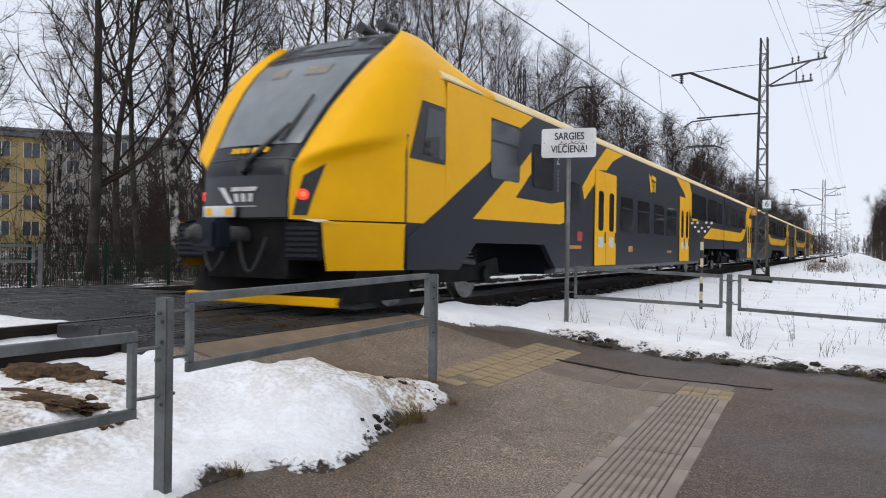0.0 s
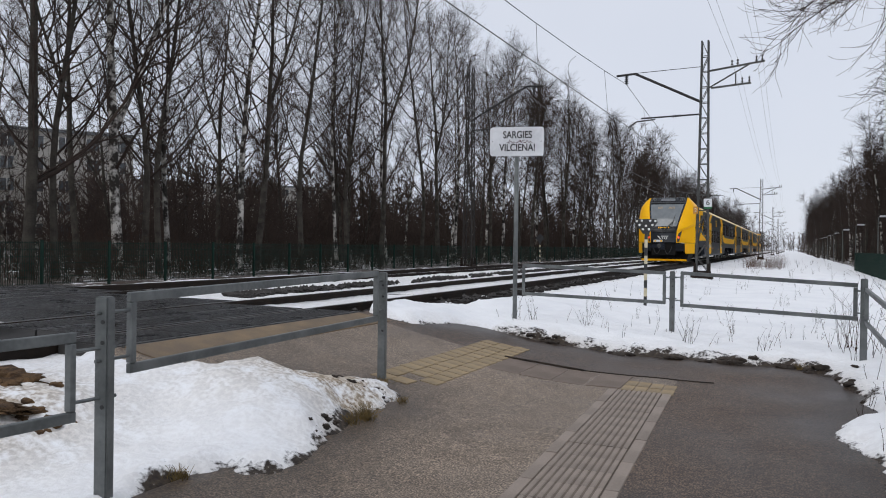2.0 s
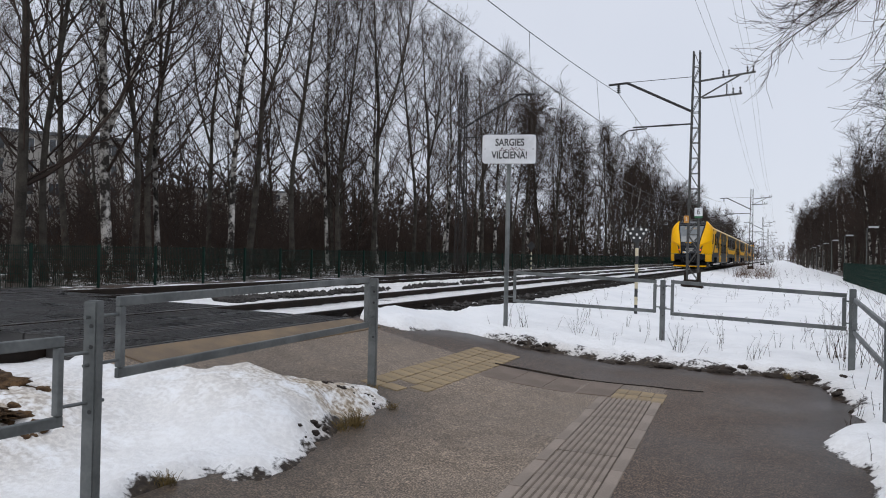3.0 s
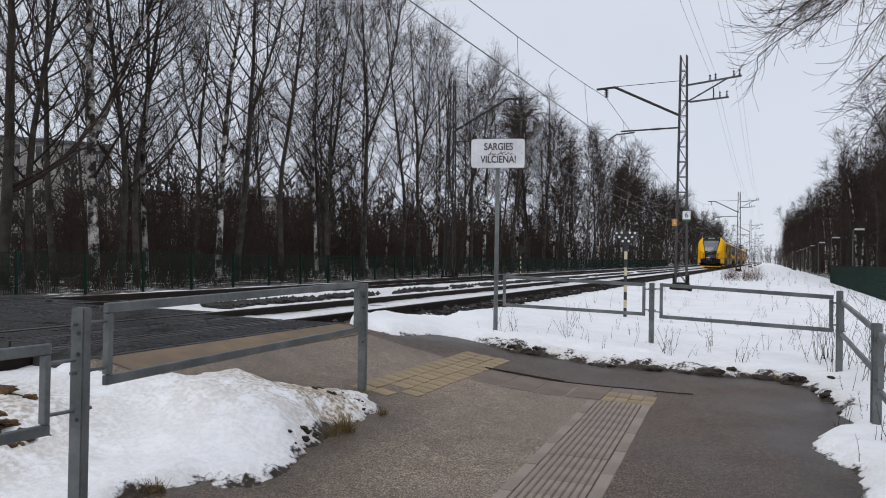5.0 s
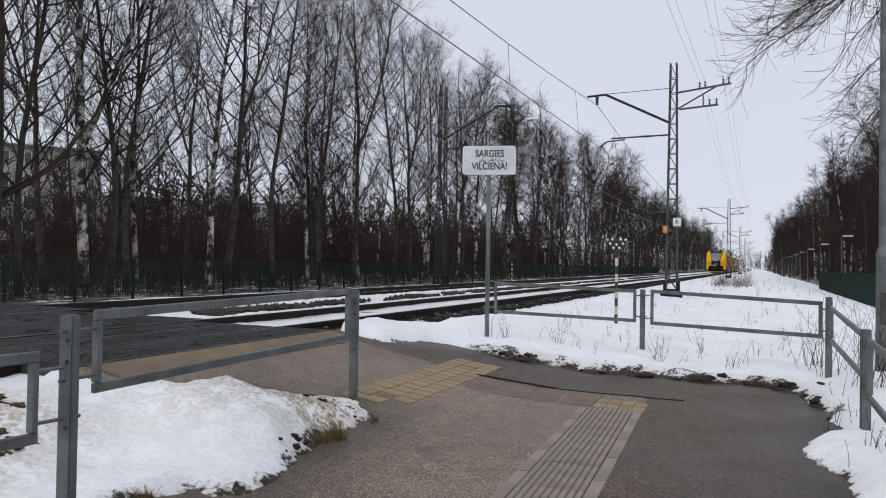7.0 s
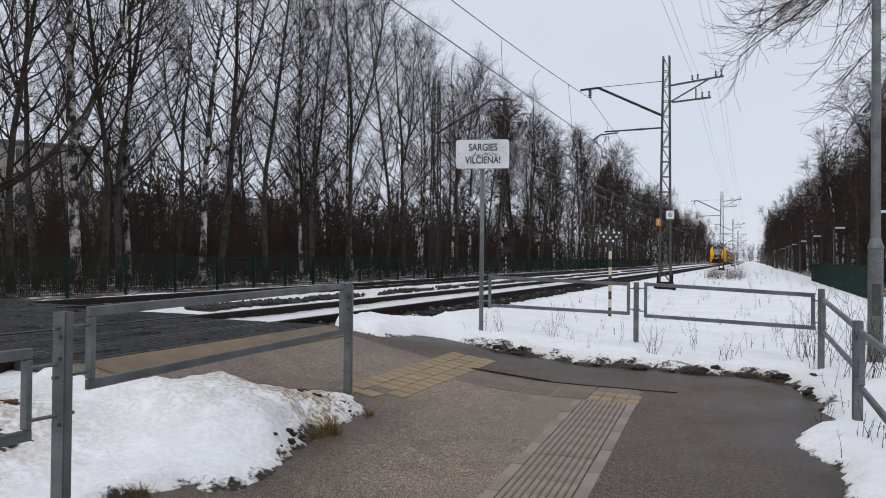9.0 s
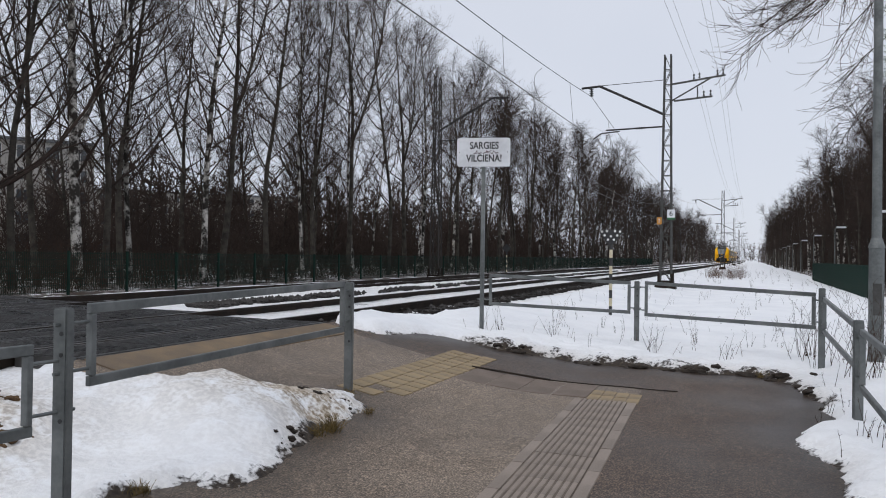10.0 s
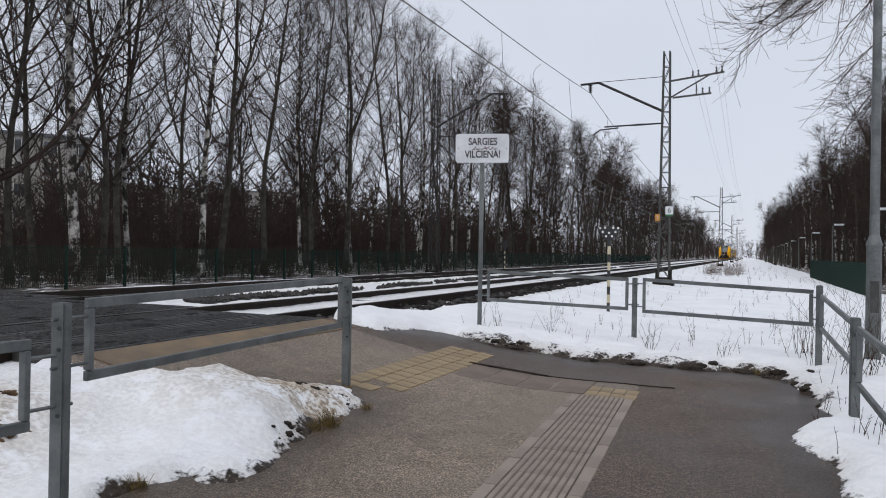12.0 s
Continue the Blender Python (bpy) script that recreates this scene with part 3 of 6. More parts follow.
def build_track(cx, label):
    track = thing("railway_track", label, "railway track", "tracks", at=Matrix.Translation((cx, 0, RAIL_Z - 0.16)))
    for s in (-1, 1):
        prof = [(a + s * (GAUGE / 2 + 0.036), b) for a, b in rail_profile()]
        bm = extrude_poly(prof, -60, 900)
        bm.faces.ensure_lookup_table()
        r = part("rail", bm, [RAIL, RAIL_TOP], track, "dark rusty steel rail with a worn head")
        for p in r.data.polygons:
            if p.normal.z > 0.9 and p.center.z > 0.15:
                p.material_index = 1
    bm = box(-1.35, 1.35, -0.12, 0.12, -0.14, 0.012, 0.02)
    me = bm_mesh("sleeper", bm, SLEEPER)
    y = 8.3
    k = 0
    while y < 98:
        o = part("sleeper", me, None, track)
        o.location = (random.uniform(-0.03, 0.03), y, random.uniform(-0.015, 0.01))
        y += 0.6
        k += 1
    V, F = [], []
    def slab(y):
        b = len(V)
        V.extend([(x, y + d, z) for z in (-0.14, 0.01) for x, d in ((-1.35, -0.12), (1.35, -0.12), (1.35, 0.12), (-1.35, 0.12))])
        F.extend([(b + 4, b + 5, b + 6, b + 7), (b, b + 1, b + 5, b + 4), (b + 1, b + 2, b + 6, b + 5), (b + 2, b + 3, b + 7, b + 6), (b + 3, b, b + 4, b + 7)])
    while y < 500:
        slab(y)
        y += 0.6
    yy = 3.8
    while yy > -40:
        slab(yy)
        yy -= 0.6
    tagged(part("sleeper_row", mesh_from("sleeper_row", V, F, SLEEPER), None, track), kind="stuff")
    return track


build_track(TRACKS[0], "railway track with dark rails on sleepers half buried in snow")
build_track(TRACKS[1], "second railway track with dark rails in snow behind the first")


def build_ballast():
    V, F = [], []
    rng = np.random.default_rng(5)
    spans = [(-8.70, -8.2, 9.8, 80, 11000), (-5.75, -5.2, 8.4, 60, 500)]
    oc = np.array([(1, 0, 0), (0, 1, 0), (-1, 0, 0), (0, -1, 0), (0, 0, 0.8), (0, 0, -0.6)])
    of = [(0, 1, 4), (1, 2, 4), (2, 3, 4), (3, 0, 4), (1, 0, 5), (2, 1, 5), (3, 2, 5), (0, 3, 5)]
    for x0, x1, y0, y1, n in spans:
        for _ in range(n):
            x = rng.uniform(x0, x1)
            y = y0 + (y1 - y0) * rng.uniform() ** 1.7
            if fbm(x, y * 0.5, 0.9) < -0.2:
                continue
            s = rng.uniform(0.025, 0.06)
            a = rng.uniform(0, 6.28)
            R = np.array([[math.cos(a), -math.sin(a), 0], [math.sin(a), math.cos(a), 0], [0, 0, 1]])
            pts = (oc * rng.uniform(0.7, 1.3, (6, 1)) * s) @ R.T + (x, y, (0.468 if -10.4 < x < -7.4 else 0.385) + rng.uniform(-0.02, 0.045))
            b = len(V)
            V.extend(pts)
            F.extend([tuple(b + i for i in f) for f in of])
    ob = new("ballast", mesh_from("ballast", V, F, BALLAST))
    tagged(ob, "dark grey crushed-stone ballast showing through the snow", "ballast", kind="stuff")


build_ballast()


# crossing deck: black ribbed rubber panels between and beside the rails
def build_deck():
    deck = thing("crossing_deck", "black ribbed rubber level-crossing panels laid between the rails", "crossing deck", kind="structure")
    y0, y1 = 4.8, 8.2
    def rubber(name, xa, xb, n, ya=y0, yb=y1):
        for k in range(n):
            a, b = ya + (yb - ya) * k / n, ya + (yb - ya) * (k + 1) / n
            bm = box(xa, xb, a + 0.006, b - 0.006, RAIL_Z - 0.14, RAIL_Z - 0.004, 0.008)
            for j in range(int((b - a) / 0.05)):
                add_box(bm, xa + 0.08, xb - 0.08, a + 0.02 + j * 0.05, a + 0.04 + j * 0.05, RAIL_Z - 0.006, RAIL_Z + 0.002)
            part(name, bm, RUBBER, deck)
    g = GAUGE / 2
    for c, ya, yb in ((TRACKS[0], 4.8, 8.2), (TRACKS[1], 5.8, 9.3)):
        rubber("rubber_panel", c - g + 0.07, c, 4, ya, yb)
        rubber("rubber_panel", c + 0.012, c + g - 0.07, 4, ya, yb)
    a = TRACKS[0]
    rubber("rubber_panel", a + g + 0.08, a + g + 0.82, 4, 4.4)
    rubber("rubber_panel", TRACKS[1] + g + 0.08, a - g - 0.08, 4, 5.3, 8.7)
    rubber("rubber_panel", TRACKS[1] - g - 1.2, TRACKS[1] - g - 0.08, 4, 6.4, 9.8)
    part("edge_beam", box(-5.0, -4.97, 4.4, 8.1, RAIL_Z - 0.2, RAIL_Z - 0.005, 0.004), GALV_DARK, deck, "thin steel edge beam")
    tan = new("sandy_strip", mesh_from("sandy_strip", [(x, y, ramp_z(x, y) + dz) for dz in (0.012, -0.05) for x, y in ((-4.97, 4.42), (-4.58, 4.46), (-4.58, 8.2), (-4.97, 8.08))],
                                       [(0, 1, 2, 3), (0, 4, 5, 1), (1, 5, 6, 2), (2, 6, 7, 3), (3, 7, 4, 0)], ASPHALT_TAN))
    tan.parent = deck


build_deck()

# ---- railings, sign, poles ----
def fence_post(x, y, z, h, label, turn=0.0):
    p = thing("railing_post", label, "railing post", "railing posts", at=pose(x, y, z, 0, 0, turn))
    part("post", box(-0.036, 0.036, -0.03, 0.03, -0.25, h, 0.006), GALV, p)
    for q in (0.12, 0.22, h - 0.47):
        part("bolt_hole", rod((-0.038, 0.0, h - q), (-0.033, 0.0, h - q), 0.011, n=8), BLACK, p)
        part("bolt_hole", rod((0.010, -0.0325, h - q), (0.010, -0.0285, h - q), 0.011, n=8), BLACK, p)
    return p


def fence_panel(a, b, s0, s1, z0, z1, h0, h1):
    """A welded frame hung between two posts a and b: from s0 to s1 along them, outer top at z0 to z1, h0 and h1 high."""
    a, b = Vector((a[0], a[1], 0)), Vector((b[0], b[1], 0))
    u = (b - a).normalized()
    up = Vector((0, 0, 1))
    p = thing("steel_railing", "welded galvanised steel railing frame hung between two square posts", "railing", "steel railings")
    tl, tr = a + u * s0 + up * z0, a + u * s1 + up * z1
    bl, br = tl - up * h0, tr - up * h1
    part("top_rail", bar(tl - up * 0.025, tr - up * 0.025, 0.03, 0.05, 0.004), GALV, p)
    part("bottom_rail", bar(bl + up * 0.025, br + up * 0.025, 0.03, 0.05, 0.004), GALV, p)
    for t, q, k in ((tl, bl, 1), (tr, br, -1)):
        part("side_rail", bar(t + u * k * 0.022 - up * 0.052, q + u * k * 0.022 + up * 0.052, 0.045, 0.03, 0.004), GALV, p)
        end = a if k == 1 else b
        for z in (t.z - 0.09, q.z + 0.09):
            part("bolt", rod((t.x, t.y, z), (end.x - u.x * k * 0.06, end.y - u.y * k * 0.06, z), 0.009, n=8), GALV, p)
    return p


POSTS = dict(K=(-3.25, 0.2, 0.12, 1.0), L=(-3.0, 2.55, 0.107, 1.0), A=(-3.35, 5.86, 0.126, 1.0), B=(-1.58, 11.39, 0.035, 1.0), C=(0.78, 9.85, 0.053, 1.0), D=(0.81, 6.87, -0.10, 1.0), E=(0.86, 3.4, -0.1, 1.0), Z=(-4.0, 11.2, 0.16, 1.0))
for k, (x, y, z, h) in POSTS.items():
    if k != "Z":
        fence_post(x, y, z, h, "square galvanised steel railing post standing in snow", {"L": 12, "A": 12, "D": 8}.get(k, 0))
for a, b, *v in (("K", "L", 0.15, 2.21, 0.93, 0.95, 0.41, 0.42), ("L", "A", 0.155, 3.20, 1.12, 1.14, 0.41, 0.45), ("Z", "B", 0.138, 2.335, 1.10, 1.03, 0.50, 0.49),
                 ("B", "C", 0.156, 2.74, 1.04, 0.997, 0.52, 0.44), ("C", "D", 0.25, 2.86, 0.96, 0.865, 0.42, 0.385), ("D", "E", 0.2, 3.3, 0.845, 0.75, 0.49, 0.48)):
    fence_panel(POSTS[a], POSTS[b], *v)
# the railing beyond the tracks
for fy in (9.0, 6.4):
    fence_post(-14.2, fy, 0.32, 1.0, "square galvanised steel railing post across the tracks")
fence_panel((-14.2, 9.0), (-14.2, 6.4), 0.12, 2.48, 1.3, 1.3, 0.36, 0.36)


mat_scribble = mat("scribble_ink", (0.10, 0.02, 0.03), (0.05, 0.02, 0.03), 0.6, bump=0.0)


def text_mesh(txt, size, depth=0.001, bold=0.0):
    cu = bpy.data.curves.new("txt", "FONT")
    cu.body, cu.size, cu.align_x, cu.align_y, cu.extrude = txt, size, "CENTER", "CENTER", depth
    cu.offset = bold
    ob = bpy.data.objects.new("txt", cu)
    scene.collection.objects.link(ob)
    dg = bpy.context.evaluated_depsgraph_get()
    me = bpy.data.meshes.new_from_object(ob.evaluated_get(dg))
    bpy.data.objects.remove(ob)
    bpy.data.curves.remove(cu)
    me.materials.clear()
    return me


def warning_sign():
    s = thing("warning_sign", "white rectangular warning sign with black words on a grey steel pole", "sign", at=pose(-3.73, 10.5, 0.2, 0, 0, 14))
    part("pole", rod((0, 0, -0.3), (0, 0, 2.7), 0.033, n=14), GALV, s, smooth=True)
    part("board", extrude_poly(rrect(-0.40, 0.40, 2.52, 2.95, 0.045, 5), -0.055, -0.04), WHITE_SIGN, s, "white sign board")
    for i, (w, z) in enumerate((("SARGIES", 2.83), ("VILCIENA!", 2.64))):
        me = text_mesh(w, 0.148, 0.001, 0.0030)
        me.materials.append(BLACK)
        o = part("lettering", me, None, s, "black lettering")
        o.matrix_basis = pose(0.01, -0.057, z, 90, 0, 0) @ Matrix.Diagonal((0.80, 1, 1, 1))
    rng = random.Random(8)
    bm = bmesh.new()
    x = -0.15
    while x < 0.2:
        a = rng.uniform(-0.03, 0.03)
        add_bar(bm, (x, -0.0575, 2.735 + a), (x + rng.uniform(0.02, 0.05), -0.0575, 2.735 + rng.uniform(-0.03, 0.03)), 0.004, 0.008)
        x += rng.uniform(0.012, 0.03)
    part("scribble", bm, mat_scribble, s, "dark red scribble")
    for bx in (-0.36, 0.36):
        part("rivet", rod((bx, -0.058, 2.735), (bx, -0.055, 2.735), 0.008, n=8), GALV_DARK, s)
    return s


warning_sign()

# ---- overhead line ----
MASTS_Y = (32.7, 99.5, 166.0, 232.0, 300.0, 370.0, 440.0)
WIRE_Z, CARRY_Z = 6.57, 8.5


def lattice(parent, w0, w1, d0, d1, z0, z1, n, near, metal):
    """Four tapering corner angles and zigzag lacing, each face's lacing one part."""
    def corner(sx, sy, f):
        w, d = w0 + (w1 - w0) * f, d0 + (d1 - d0) * f
        return Vector((sx * w / 2, sy * d / 2, z0 + (z1 - z0) * f))
    for sx in (-1, 1):
        for sy in (-1, 1):
            part("leg", bar(corner(sx, sy, 0), corner(sx, sy, 1), 0.05, 0.05), metal, parent)
    for fixed in (-1, 1):
        for axis in ("x", "y"):
            bm = bmesh.new()
            for k in range(n):
                s = 1 if k % 2 else -1
                if axis == "x":
                    ends = [(corner(-s, fixed, k / n), corner(s, fixed, (k + 1) / n)), (corner(-1, fixed, k / n), corner(1, fixed, k / n))]
                else:
                    ends = [(corner(fixed, -s, k / n), corner(fixed, s, (k + 1) / n))]
                for p, q in ends:
                    if near:
                        part("lacing_bar", bar(p, q, 0.028, 0.028), metal, parent)
                    else:
                        add_bar(bm, p, q, 0.03, 0.03)
            if near:
                bm.free()
            else:
                tagged(part("lacing", bm, metal, parent), kind="stuff")


def insulator(parent, a, b, r=0.06, n=4):
    a, b = Vector(a), Vector(b)
    bm = rod(a, b, r * 0.35, n=8)
    for k in range(n):
        p = a.lerp(b, (k + 0.5) / n)
        q = a.lerp(b, (k + 0.9) / n)
        add_rod(bm, p, q, r, r * 0.55, 10)
    part("insulator", bm, BLACK, parent, "dark ribbed insulator")


def line_mast(x, y, reach, feeder, plates, label):
    """A lattice mast; reach is -1 or 1: the way in which its bracket points to the track."""
    m = thing("catenary_mast", label, "catenary mast", "overhead line masts", at=pose(x, y, 0.0))
    foot = part("foundation", box(-0.42, 0.42, -0.4, 0.4, -0.6, 0.28, 0.03), RAIL, m, "dark concrete foundation")
    part("foundation_cap", box(-0.33, 0.33, -0.3, 0.3, 0.28, 0.44, 0.02), RAIL, m)
    for sx in (-0.27, 0.27):
        part("anchor_bolt", rod((sx, -0.22, 0.4), (sx, -0.22, 0.75), 0.05, n=8), RAIL, m)
        part("anchor_bolt", rod((sx, 0.22, 0.4), (sx, 0.22, 0.75), 0.05, n=8), RAIL, m)
    lattice(m, 0.46, 0.25, 0.40, 0.24, 0.4, 10.05, 15, y < 50, GALV_DARK if feeder else RUST_DARK)
    r = reach
    b = part("bracket_tube", rod((r * 0.1, 0, 7.5), (r * 2.88, 0, 8.93), 0.055, n=10), BLACK_STEEL, m, "black sloping bracket tube")
    part("bracket_tip", rod((r * 2.88, 0, 8.93), (r * 3.68, 0, 8.89), 0.05, n=10), BLACK_STEEL, m)
    part("tie_rod", rod((r * 0.1, 0, 9.0), (r * 2.88, 0, 8.95), 0.014, n=6), BLACK_STEEL, m)
    insulator(m, (r * 3.25, 0, 8.88), (r * 3.25, 0, 8.5), 0.10)
    part("lower_arm", rod((r * 0.1, 0, 7.01), (r * 2.6, 0, 6.97), 0.035, n=8), BLACK_STEEL, m, "black lower steady arm")
    insulator(m, (r * 0.9, 0, 7.0), (r * 1.3, 0, 6.99), 0.075)
    part("steady_arm", rod((r * 2.0, 0, 6.90), (r * 2.8, 0, 6.84), 0.03, n=8), BLACK_STEEL, m)
    part("steady_tip", rod((r * 2.8, 0, 6.84), (r * 3.15, 0, 6.60), 0.03, n=8), BLACK_STEEL, m)
    if feeder:
        part("cross_arm", bar((0.1, 0, 8.78), (2.3, 0, 9.02), 0.07, 0.07), GALV_DARK, m, "grey feeder cross-arm")
        part("cross_arm", bar((0.25, 0, 8.07), (1.8, 0, 8.17), 0.07, 0.07), GALV_DARK, m)
        part("arm_brace", bar((0.1, 0, 8.05), (1.7, 0, 8.93), 0.055, 0.055), GALV_DARK, m)
        part("arm_strut", bar((1.2, 0, 8.13), (1.2, 0, 8.6), 0.05, 0.05), GALV_DARK, m)
        for ax, az in ((1.05, 8.9), (1.27, 8.93), (1.98, 9.0), (2.2, 9.02), (1.45, 8.16), (1.72, 8.18)):
            insulator(m, (ax, 0, az), (ax, 0, az + 0.26), 0.055, 2)
    if plates:
        pl = part("kilometre_plate", box(0.06, 0.38, -0.31, -0.295, 3.10, 3.44, 0.01), WHITE_SIGN, m, "white kilometre plate with a black figure")
        part("plate_foot", box(0.06, 0.38, -0.312, -0.294, 3.02, 3.11, 0.01), GREEN_PLATE, pl, "green lower band")
        me = text_mesh("6", 0.32)
        me.materials.append(BLACK)
        o = part("figure", me, None, pl)
        o.matrix_basis = pose(0.22, -0.313, 3.27, 90, 0, 0)
        p2 = part("orange_plate", box(-0.36, -0.16, -0.27, -0.255, 2.82, 3.12, 0.01), ORANGE_PLATE, m, "small orange plate")
        me = text_mesh("2", 0.2)
        me.materials.append(WHITE)
        o = part("figure", me, None, p2)
        o.matrix_basis = pose(-0.26, -0.272, 2.97, 90, 0, 0)
    return m


for i, my in enumerate(MASTS_Y):
    line_mast(-3.35, my, -1, True, i == 0, "grey lattice catenary mast with black bracket" + (" and numbered plate" if i == 0 else ""))
    line_mast(-14.3, my + 0.7, 1, False, False, "dark rusted lattice catenary mast standing before the trees")


def span_wire(pts, r, name, label, group):
    V, F = tubes([(pts, np.full(len(pts), r))], 5)
    return tagged(new(name, quad_mesh(name, V, F, WIRE, True)), label, "wire", group)


for c in TRACKS:
    ends = [32.7 - 67.5] + list(MASTS_Y)
    low, high = [], []
    drops = []
    for k in range(len(ends) - 1):
        a, b = ends[k], ends[k + 1]
        za, zb = (0.20, -0.22) if k % 2 else (-0.55 if k == 0 else -0.22, 0.20)
        for j in range(16):
            f = j / 16
            yy = a + (b - a) * f
            x = c + za + (zb - za) * f
            low.append((x, yy, WIRE_Z - 0.10 * 4 * f * (1 - f)))
            high.append((c, yy, CARRY_Z - 1.35 * 4 * f * (1 - f)))
            if j % 2 == 1 and k < 4:
                drops.append((k, low[-1], high[-1]))
    w = thing("overhead_wire", "thin grey contact wire and carrier hung above the track", "overhead wire", "overhead wires")
    for nm, pts, r in (("contact_wire", low, 0.015), ("carrier_wire", high, 0.012)):
        V, F = tubes([(pts, np.full(len(pts), r))], 5)
        part(nm, quad_mesh(nm, V, F, WIRE, True), None, w)
    for k, p, q in drops:
        part("dropper", rod(p, q, 0.007, n=5), WIRE, w)
    # loose electrical bow near the nearest mast
    bow = [(c, 24.3 + 0.9 * math.sin(t * 0.35) * -1, 6.55 + (7.75 - 6.55) * t / 9) for t in range(10)]
    V, F = tubes([(bow, np.full(10, 0.008))], 5)
    part("jumper_loop", quad_mesh("jumper_loop", V, F, WIRE, True), None, w)
for dx, z in ((1.05, 9.18), (1.27, 9.2), (1.98, 9.28), (2.2, 9.3)):
    pts = []
    ends = [32.7 - 67] + list(MASTS_Y)
    for k in range(len(ends) - 1):
        for j in range(12):
            f = j / 12
            pts.append((-3.35 + dx, ends[k] + (ends[k + 1] - ends[k]) * f, z - 1.1 * 4 * f * (1 - f)))
    span_wire(pts, 0.0045, "feeder_wire", "thin grey feeder wire sagging between masts", "feeder wires")


# ---- signs and lamps along the line ----
def striped_marker(x, y, z, h, head, label):
    p = thing("striped_marker", label, "railway marker", at=pose(x, y, z))
    n = 9
    for k in range(n):
        part("pole_band", rod((0, 0, -0.2 if k == 0 else h * k / n), (0, 0, h * (k + 1) / n), 0.036, n=12), BLACK if k % 2 == 0 else CREAM, p)
    if head:
        bd = part("chevron_board", extrude_poly([(-0.25, h + 0.20), (-0.22, h + 0.27), (0.22, h + 0.27), (0.25, h + 0.20), (0.06, h - 0.06), (-0.06, h - 0.06)], -0.04, -0.028), BLACK, p, "black chevron board with round white reflectors")
        for cx, cz in ((-0.20, 0.225), (-0.09, 0.235), (0.09, 0.235), (0.20, 0.225), (-0.14, 0.14), (0.14, 0.14), (0.0, 0.12), (-0.065, 0.045), (0.065, 0.045)):
            part("reflector", rod((cx, -0.046, h + cz), (cx, -0.04, h + cz), 0.027, n=8), WHITE, bd)
    else:
        part("diamond_board", extrude_poly([(-0.28, h + 0.25), (0, h + 0.53), (0.28, h + 0.25), (0, h - 0.03)], -0.04, -0.028), BLACK, p, "dark diamond board")
    return p


striped_marker(-2.9, 16.75, 0.12, 1.62, True, "black and cream striped pole with a chevron board of white reflectors")
striped_marker(-13.4, 42.0, 0.3, 1.3, False, "small striped pole with a dark diamond board")


def tall_lamp_post():
    p = thing("lamp_post", "tall tapered grey steel lamp post standing in snow beside the path", "lamp post", at=pose(1.47, 10.8, 0.0))
    part("base_tube", rod((0, 0, -0.3), (0, 0, 1.55), 0.092, 0.088, 20), GALV, p, smooth=False)
    part("collar", rod((0, 0, 1.55), (0, 0, 1.68), 0.10, 0.06, 20), GALV, p)
    part("shaft", rod((0, 0, 1.68), (0, 0, 8.0), 0.058, 0.045, 16), GALV, p)
    part("arm", rod((0, 0, 7.95), (-1.0, 0, 8.3), 0.035, n=10), GALV, p)
    part("lamp_head", box(-1.6, -1.0, -0.14, 0.14, 8.26, 8.38, 0.03), GLASS_LAMP, p)
    part("inspection_hatch", box(-0.05, 0.05, -0.097, -0.085, 0.7, 1.1, 0.004), GALV_DARK, p)


tall_lamp_post()


def street_lamp(x, y, z):
    p = thing("street_lamp", "thin grey street lamp with a flat pale head", "street lamp", "street lamps", at=pose(x, y, z))
    part("pole", rod((0, 0, -0.2), (0, 0, 5.2), 0.06, 0.04, 10), GALV, p)
    part("arm", rod((0, 0, 5.2), (0.35, 0, 5.32), 0.03, n=8), GALV, p)
    part("lamp_head", box(0.1, 0.95, -0.14, 0.14, 5.26, 5.42, 0.04), WHITE_SIGN, p, "pale lamp head")
    return p


lamp0 = street_lamp(7.3, 54.0, -0.78)
for ly in (79, 105, 131, 157, 183, 209, 235, 261, 287):
    copy_thing(lamp0, pose(7.3, ly, -0.78))


def panel_fence(name, x, y0, y1, z, h, step, label):
    """Green welded-wire fence: posts and panels of thin bars."""
    f = thing(name, label, "fence")
    y = y0
    post_me = bm_mesh("post", box(-0.03, 0.03, -0.03, 0.03, -0.2, h + 0.03, 0.004), GREEN_FENCE)
    bm = bmesh.new()
    for k in range(7):
        add_box(bm, -0.005, 0.005, 0.0, step, 0.08 + k * (h - 0.12) / 6, 0.08 + k * (h - 0.12) / 6 + 0.010)
    n = int(step / 0.055)
    for k in range(n):
        add_box(bm, -0.003, 0.003, (k + 0.5) * step / n - 0.005, (k + 0.5) * step / n + 0.005, 0.05, h)
    panel_me = bm_mesh("panel", bm, GREEN_FENCE)
    while y < y1:
        o = part("post", post_me, None, f)
        o.location = (x, y, z)
        o = part("mesh_panel", panel_me, None, f)
        o.location = (x, y, z)
        y += step
    return f


panel_fence("green_fence", -15.6, 2.2, 130.0, 0.28, 1.06, 1.86, "green welded-mesh fence before the trees")
panel_fence("green_fence", 6.3, 47.0, 92.0, -0.85, 2.0, 2.5, "dark green welded-mesh fence by the far footpath")


